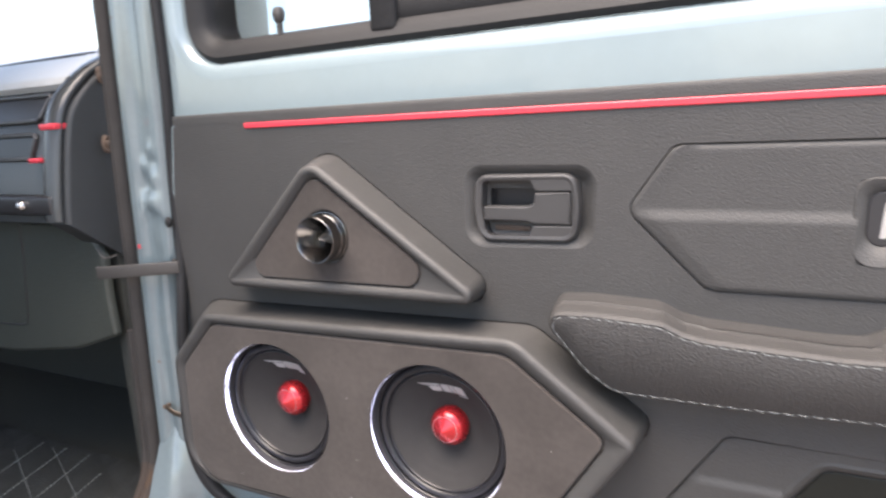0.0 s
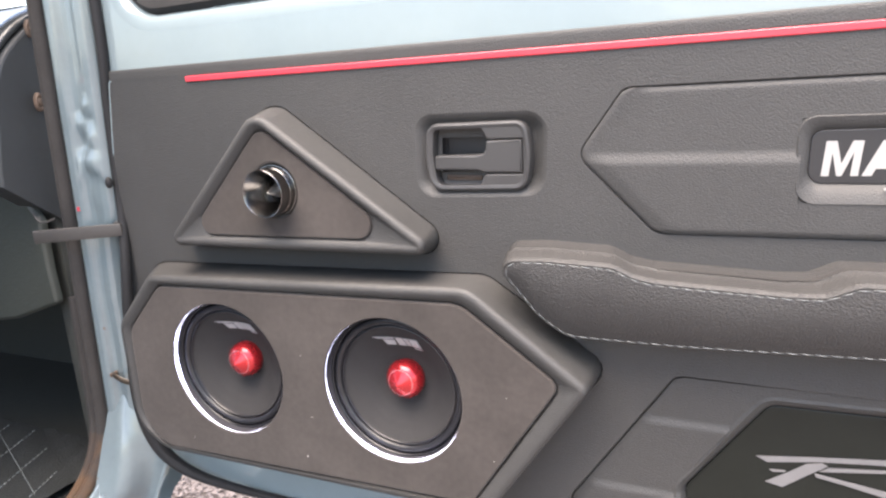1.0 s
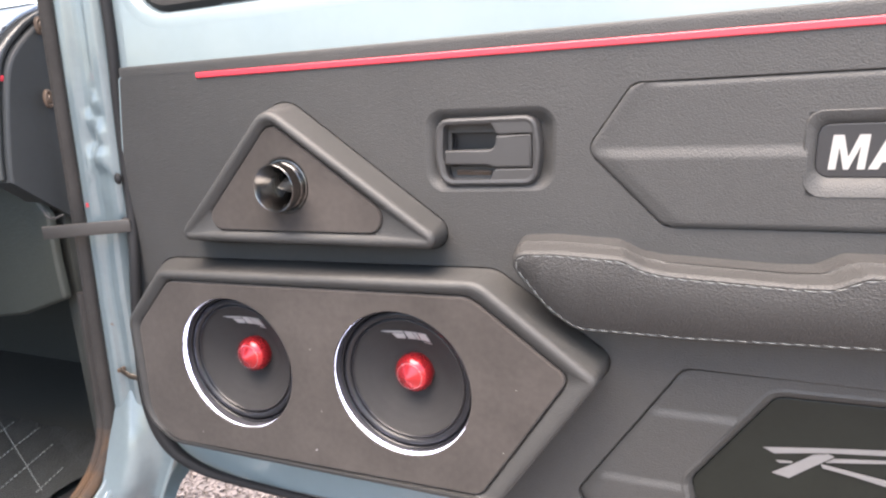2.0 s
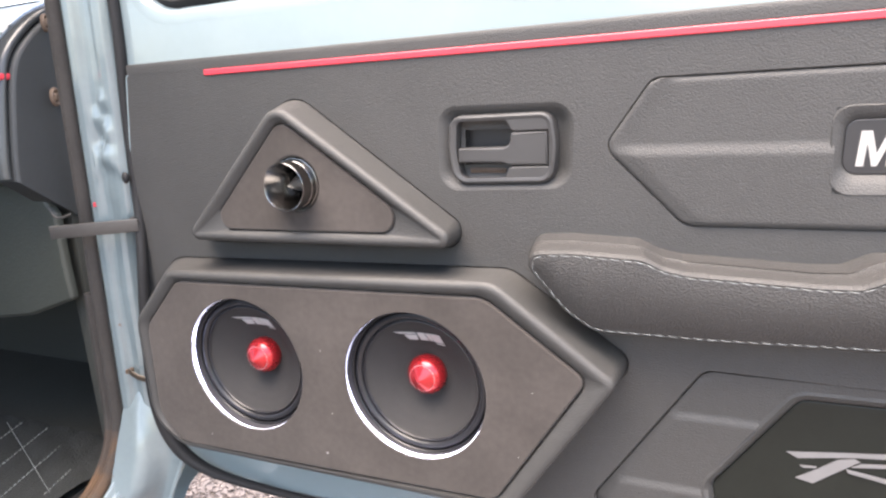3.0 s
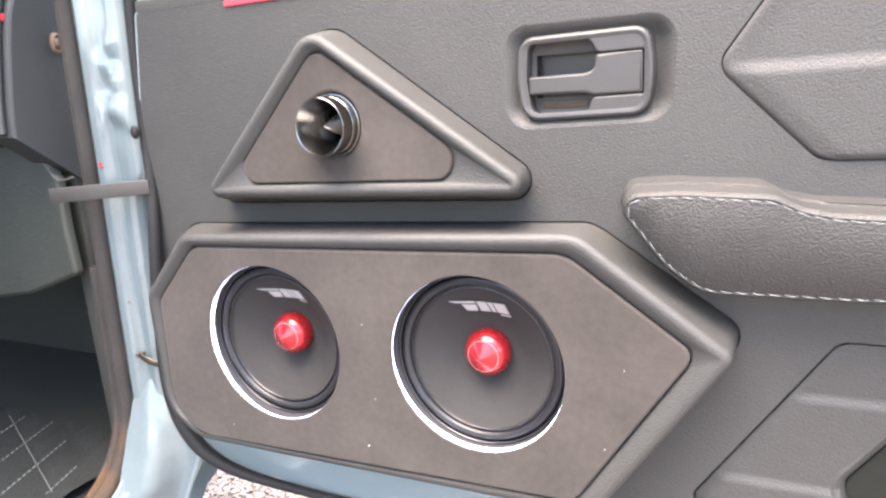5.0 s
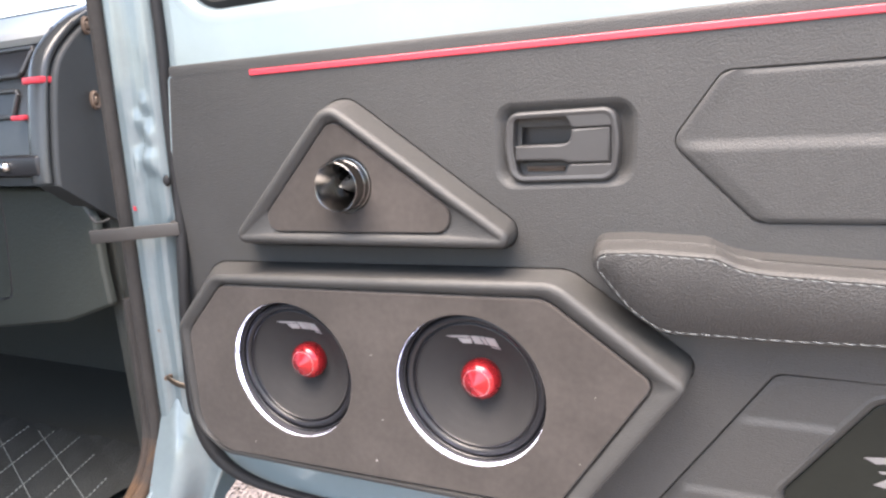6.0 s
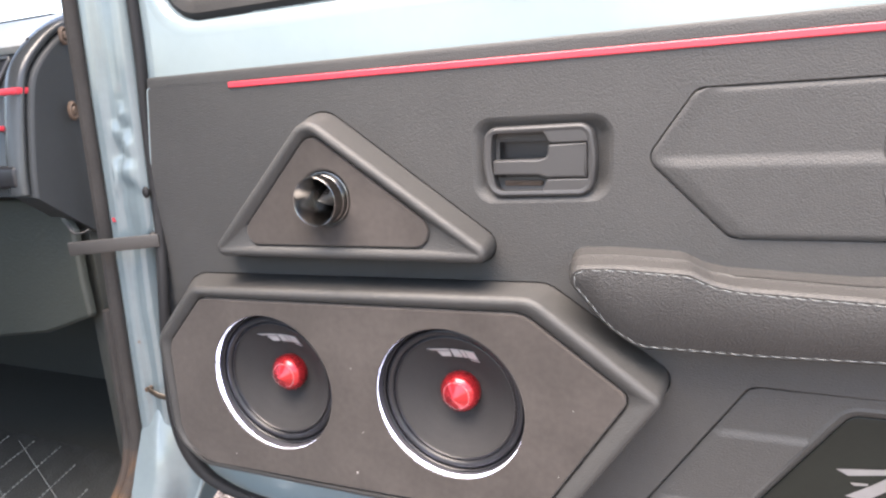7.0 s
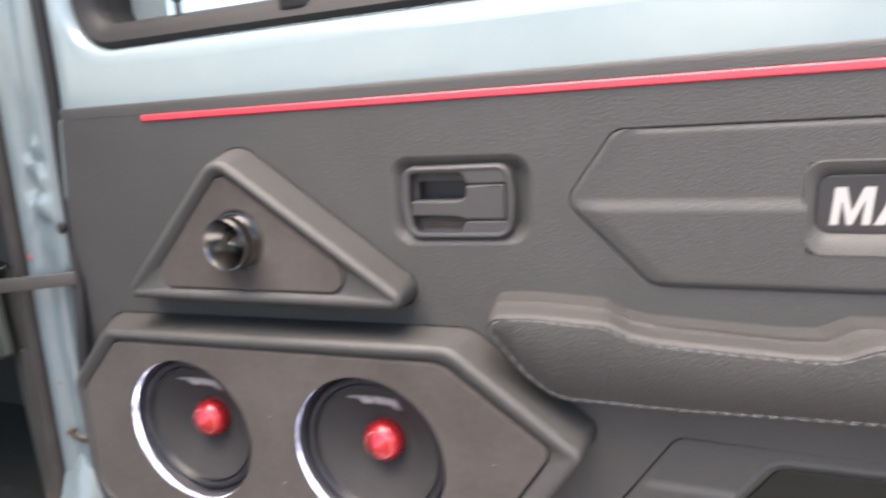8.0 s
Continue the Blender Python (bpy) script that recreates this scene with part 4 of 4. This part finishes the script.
block(bm, -0.592, -0.564, 0.055, 0.42, -0.268, 0.42, 0.004)
part("side_panel", bm, CABIN, body, "dark side panel beside the footwell")

for wx in (-0.72, -1.80):
    bm = bmesh.new()
    prof = [(0.20, -0.10), (0.34, -0.11), (0.372, -0.085), (0.375, 0.085), (0.34, 0.11), (0.20, 0.10)]
    loft(bm, [[(wx + w, -1.25 + r * math.cos(2 * math.pi * i / 40), -0.475 + r * math.sin(2 * math.pi * i / 40)) for i in range(40)] for r, w in prof + prof[:1]])
    wheel = part("tyre", bm, RUBBER, body, "black tyre")
    bm = bmesh.new()
    prof = [(0.02, 0.03), (0.12, 0.03), (0.19, 0.06), (0.205, 0.09), (0.205, -0.09), (0.02, -0.09)]
    loft(bm, [[(wx + w, -1.25 + r * math.cos(2 * math.pi * i / 40), -0.475 + r * math.sin(2 * math.pi * i / 40)) for i in range(40)] for r, w in prof])
    part("rim", bm, STEEL, wheel, "grey steel rim")
bm = bmesh.new()
block(bm, -1.80, -0.72, -1.29, -1.21, -0.515, -0.435)
block(bm, -1.36, -1.16, -1.30, -1.20, -0.50, -0.27)
part("axle", bm, STEEL, body, "rear axle under the floor", smooth=False)

# ---- dashboard ----
dash = thing("dashboard", (-1.25, 0.2, 0.0), "dark moulded dashboard with red trim strips", "dashboard")
ARCH = [(-0.023, 0.232), (-0.021, 0.258), (-0.014, 0.301), (-0.006, 0.344), (0.003, 0.379), (0.013, 0.397), (0.029, 0.415), (0.054, 0.436), (0.079, 0.450), (0.115, 0.462)]
for _ in range(2):
    ARCH = ARCH[:1] + [q for a, b in zip(ARCH, ARCH[1:]) for q in ((a[0] * 0.75 + b[0] * 0.25, a[1] * 0.75 + b[1] * 0.25), (a[0] * 0.25 + b[0] * 0.75, a[1] * 0.25 + b[1] * 0.75))] + ARCH[-1:]


def arch_y(z):
    """How far back the dash front stands at the height z."""
    for (ya, za), (yb, zb) in zip(ARCH, ARCH[1:]):
        if za <= z <= zb:
            return ya + (yb - ya) * (z - za) / (zb - za)
    return ARCH[0][0]


def dash_section(d, foot=0.232):
    return [(y + d * 0.8, z - d * 0.6) for y, z in ARCH] + [(0.40, 0.515), (0.40, foot), (0.070, foot)]


bm = bmesh.new()
loft(bm, [[(x, y, z) for y, z in dash_section(d)] for x, d in ((-0.596, 0.010), (-0.602, 0.008), (-1.3, 0.008), (-1.95, 0.008))], first=True, last=True)
dbody = part("dash_body", bm, DASH, dash, "dark smooth dashboard moulding", angle=60)
bm = bmesh.new()
loft(bm, [[(x, y, z) for y, z in dash_section(d, 0.160)] for x, d in ((-0.600, 0.009), (-0.5605, 0.009), (-0.5585, 0.0105), (-0.5575, 0.014))], first=True, last=True)
part("end_cap", bm, DASH_END, dash, "smooth dark end of the dashboard", angle=50)
# rounded glossy moulding along the rear edge of the end
bm = bmesh.new()
tube(bm, [(-0.581, y + 0.002, z - 0.001) for y, z in ARCH], [(0.0175 * math.cos(a * math.pi / 8), 0.0085 * math.sin(a * math.pi / 8)) for a in range(16)])
part("end_moulding", bm, DASH, dash, "rounded glossy moulding at the dash end", angle=60)
# top of the dark dash, coloured pale as if sunlit
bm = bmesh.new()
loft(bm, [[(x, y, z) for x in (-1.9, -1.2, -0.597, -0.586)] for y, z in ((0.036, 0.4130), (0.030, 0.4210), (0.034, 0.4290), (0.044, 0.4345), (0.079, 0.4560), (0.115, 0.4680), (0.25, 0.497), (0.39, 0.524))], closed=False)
dtop = part("dash_top", bm, DASH_TOP_SUNLIT, dash, "dashboard top coloured pale for sunlight", angle=50)
for y in (0.125, 0.145):
    bm = bmesh.new()
    z = 0.468 + (y - 0.115) * 0.215
    block(bm, -0.90, -0.665, y - 0.004, y + 0.004, z - 0.003, z + 0.0022, 0.001)
    part("vent_slot", bm, PLASTIC_DARK, dtop, "dark vent slot")
# framed air outlet and a recess below it
for name, zs, xr, words in (("air_outlet", (0.371, 0.407), -0.608, "glossy frame of the air outlet"), ("dash_recess", (0.318, 0.352), -0.622, "frame of the lower recess")):
    bm = bmesh.new()
    za, zb = zs
    ring = [(-1.10, za), (xr - 0.012, za), (xr, zb), (-1.10, zb)]
    tube(bm, [(x, arch_y(z) + 0.004, z) for x, z in ring[:1] + [(xr - 0.05, za), (xr - 0.016, za + 0.0005), (xr - 0.011, za + 0.004), (xr - 0.003, zb - 0.005), (xr - 0.005, zb - 0.001), (xr - 0.012, zb), (-1.10, zb)]], round_profile(0.0032, 8), Vector((0, 1, 0.3)))
    frame_part = part(name, bm, PLASTIC, dash, words)
    bm = bmesh.new()
    loft(bm, [[(x, arch_y(z) + 0.0055, z) for x in (-1.10, xr - 0.012 + 0.010 * (z - za) / (zb - za))] for z in (za, (za + zb) / 2, zb)], closed=False)
    part("backing", bm, PLASTIC_DARK, frame_part, "dark inner face")
for zz, half, xa, xb in ((0.362, 0.0042, -0.599, -0.564), (0.3165, 0.0032, -0.622, -0.598)):
    bm = bmesh.new()
    yy = arch_y(zz)
    block(bm, xa, xb, yy - 0.0085, yy + 0.01, zz - half, zz + half, 0.0015)
    part("trim_strip", bm, RED, dash, "red trim strip")
bm = bmesh.new()
block(bm, -1.25, -0.572, -0.030, 0.02, 0.240, 0.268, 0.005, 3)
part("lower_rail", bm, PLASTIC_DARK, dash, "dark rail along the foot of the dash")
bm = bmesh.new()
bmesh.ops.create_uvsphere(bm, u_segments=16, v_segments=10, radius=0.0072, matrix=Matrix.Translation((-0.632, -0.033, 0.2545)))
part("round_knob", bm, POLISHED, dash, "small bright knob")
for y, z, w in ((0.059, 0.333, 0.0085), (0.066, 0.431, 0.008)):
    bm = bmesh.new()
    rings = [[(x, y + r * 0.8 * math.cos(a * math.pi / 8), z + r * 1.5 * math.sin(a * math.pi / 8)) for a in range(16)] for r, x in ((w, -0.557), (w, -0.5525), (w * 0.8, -0.5510), (w * 0.55, -0.5530), (w * 0.3, -0.5500))]
    loft(bm, rings, last=True)
    part("plug", bm, RUST, dash, "brownish oval fixing plug")

kick = thing("lower_panel", (-0.9, 0.05, 0.02), "grey-green panel under the dashboard", "trim panel")
KP = rounded([(-0.594, 0.216, 0.012), (-0.562, 0.172, 0.012), (-0.563, 0.100, 0.02), (-0.560, 0.048, 0.008), (-0.66, 0.016, 0.06), (-0.8315, -0.008, 0.1), (-1.25, -0.02, 0.01), (-1.25, 0.228, 0.01)], 5)
bm = bmesh.new()
loft(bm, [ring3(offset(KP, 0.005), 0.029), ring3(offset(KP, 0.0016), 0.0305), ring3(KP, 0.033), ring3(KP, 0.040)], first=True, last=True)
part("panel_face", bm, KICK, kick, "grey-green lower panel")
bm = bmesh.new()
tube(bm, [(x, 0.0290, z) for x, z in ((-0.757, 0.215), (-0.760, 0.165), (-0.768, 0.120), (-0.778, 0.060), (-0.784, 0.048), (-0.800, 0.043), (-0.86, 0.040))], round_profile(0.0016, 8))
part("panel_seam", bm, PLASTIC_DARK, kick, "dark seam in the panel")
bm = bmesh.new()
tube(bm, [(-0.570, 0.0275, 0.183), (-0.563, 0.027, 0.173), (-0.556, 0.027, 0.169), (-0.545, 0.030, 0.170), (-0.538, 0.036, 0.173)], round_profile(0.0016, 8), Vector((0, 1, 0)))
part("clip", bm, STEEL, kick, "small bright clip at the corner")

# ---- floor mat with stitched diamonds ----
mat = thing("floor_mat", (-0.95, -0.1, -0.262), "black quilted floor mat with pale diamond stitching", "mat")
bm = bmesh.new()
NX, NY = 90, 110
MX0, MX1, MY0, MY1 = -1.45, -0.60, -0.75, 0.135
grid = []
QA, QB = 0.066, 0.060


def quilt(x, y):
    a, b = (x * 0.934 + y * 0.358 + 0.732) / QA, (x * 0.407 + y * 0.914 + 0.275) / QB
    da, db = abs(a - round(a)), abs(b - round(b))
    return min(da, db)


for j in range(NY + 1):
    row = []
    y = MY0 + (MY1 - MY0) * j / NY
    for i in range(NX + 1):
        x = MX0 + (MX1 - MX0) * i / NX
        row.append((x, y, -0.250 + 0.0045 * min(1, quilt(x, y) * 4) ** 0.6))
    grid.append(row)
loft(bm, grid, closed=False)
part("mat_top", bm, MAT, mat, "quilted black leatherette", angle=70)
bm = bmesh.new()


def mat_z(x, y):
    return -0.2478


for fam in (0, 1):
    for kline in range(-24, 25):
        s = -1.6
        while s < 1.6:
            pts = []
            for q in (s, s + 0.0058):
                a, b = (kline * QA - 0.732, q) if fam == 0 else (q, kline * QB - 0.275)
                pts.append(((0.914 * a - 0.358 * b) / 0.708, (0.934 * b - 0.407 * a) / 0.708))
            s += 0.0074
            (xa, ya), (xb, yb) = pts
            if not (-1.0 < xa < MX1 - 0.03 and -0.32 < ya < 0.118 and 0.5 * (xa + 0.83) + ya < 0.125):
                continue
            d = Vector((xb - xa, yb - ya)).normalized() * 0.0006
            za, zb = mat_z(xa, ya), mat_z(xb, yb)
            top = [bm.verts.new(v) for v in ((xa - d.y, ya + d.x, za), (xa + d.y, ya - d.x, za), (xb + d.y, yb - d.x, zb), (xb - d.y, yb + d.x, zb))]
            mid = [bm.verts.new(v) for v in ((xa * 0.7 + xb * 0.3, ya * 0.7 + yb * 0.3, za + 0.0018), (xa * 0.3 + xb * 0.7, ya * 0.3 + yb * 0.7, zb + 0.0018))]
            bm.faces.new((top[0], top[1], mid[0]))
            bm.faces.new((top[1], top[2], mid[1], mid[0]))
            bm.faces.new((top[2], top[3], mid[1]))
            bm.faces.new((top[3], top[0], mid[0], mid[1]))
part("stitching", bm, DULL_THREAD, mat, "pale thread in diamond lines", kind="stuff", smooth=False)

# ---- check strap and small bits on the pillar ----
strap = thing("check_strap", (-0.49, 0.03, 0.15), "flat dull grey door check strap", "strap")
bm = bmesh.new()
a, b = Vector((-0.5340, -0.002, 0.1550)), Vector((-0.4270, 0.050, 0.1580))
d = (b - a).normalized()
side = Vector((0, 0, 1)) - d * d.z
side.normalize()
nrm = d.cross(side)
hh, tt = 0.0088, 0.0022
prof = rounded([(-tt, -hh, 0.001), (tt, -hh, 0.001), (tt, hh, 0.001), (-tt, hh, 0.001)], 3)
loft(bm, [[tuple(a + d * u * (b - a).length + nrm * p * k + side * q * k) for p, q in prof] for u, k in ((0, 0.85), (0.006, 1), (0.5, 1), (0.99, 1), (1.0, 0.85))], first=True, last=True)
part("bar", bm, STEEL, strap, "flat grey bar")
bm = bmesh.new()
block(bm, -0.446, -0.430, 0.052, 0.085, 0.149, 0.168, 0.003)
part("bracket", bm, STEEL, strap, "bracket at the door end")

clip = thing("wire_clip", (-0.495, 0.05, -0.08), "small tarnished brass clip on the pillar", "clip")
bm = bmesh.new()
tube(bm, [(-0.490, 0.044, -0.060), (-0.486, 0.041, -0.058), (-0.478, 0.039, -0.060), (-0.468, 0.040, -0.065), (-0.455, 0.046, -0.071)], round_profile(0.0042, 10, 0.45), Vector((0, 0, 1)))
part("wire", bm, BRASS, clip, "bent brass wire")
bm = bmesh.new()
block(bm, -0.4935, -0.4885, 0.040, 0.052, -0.063, -0.057, 0.001)
part("end_piece", bm, RUST, clip)
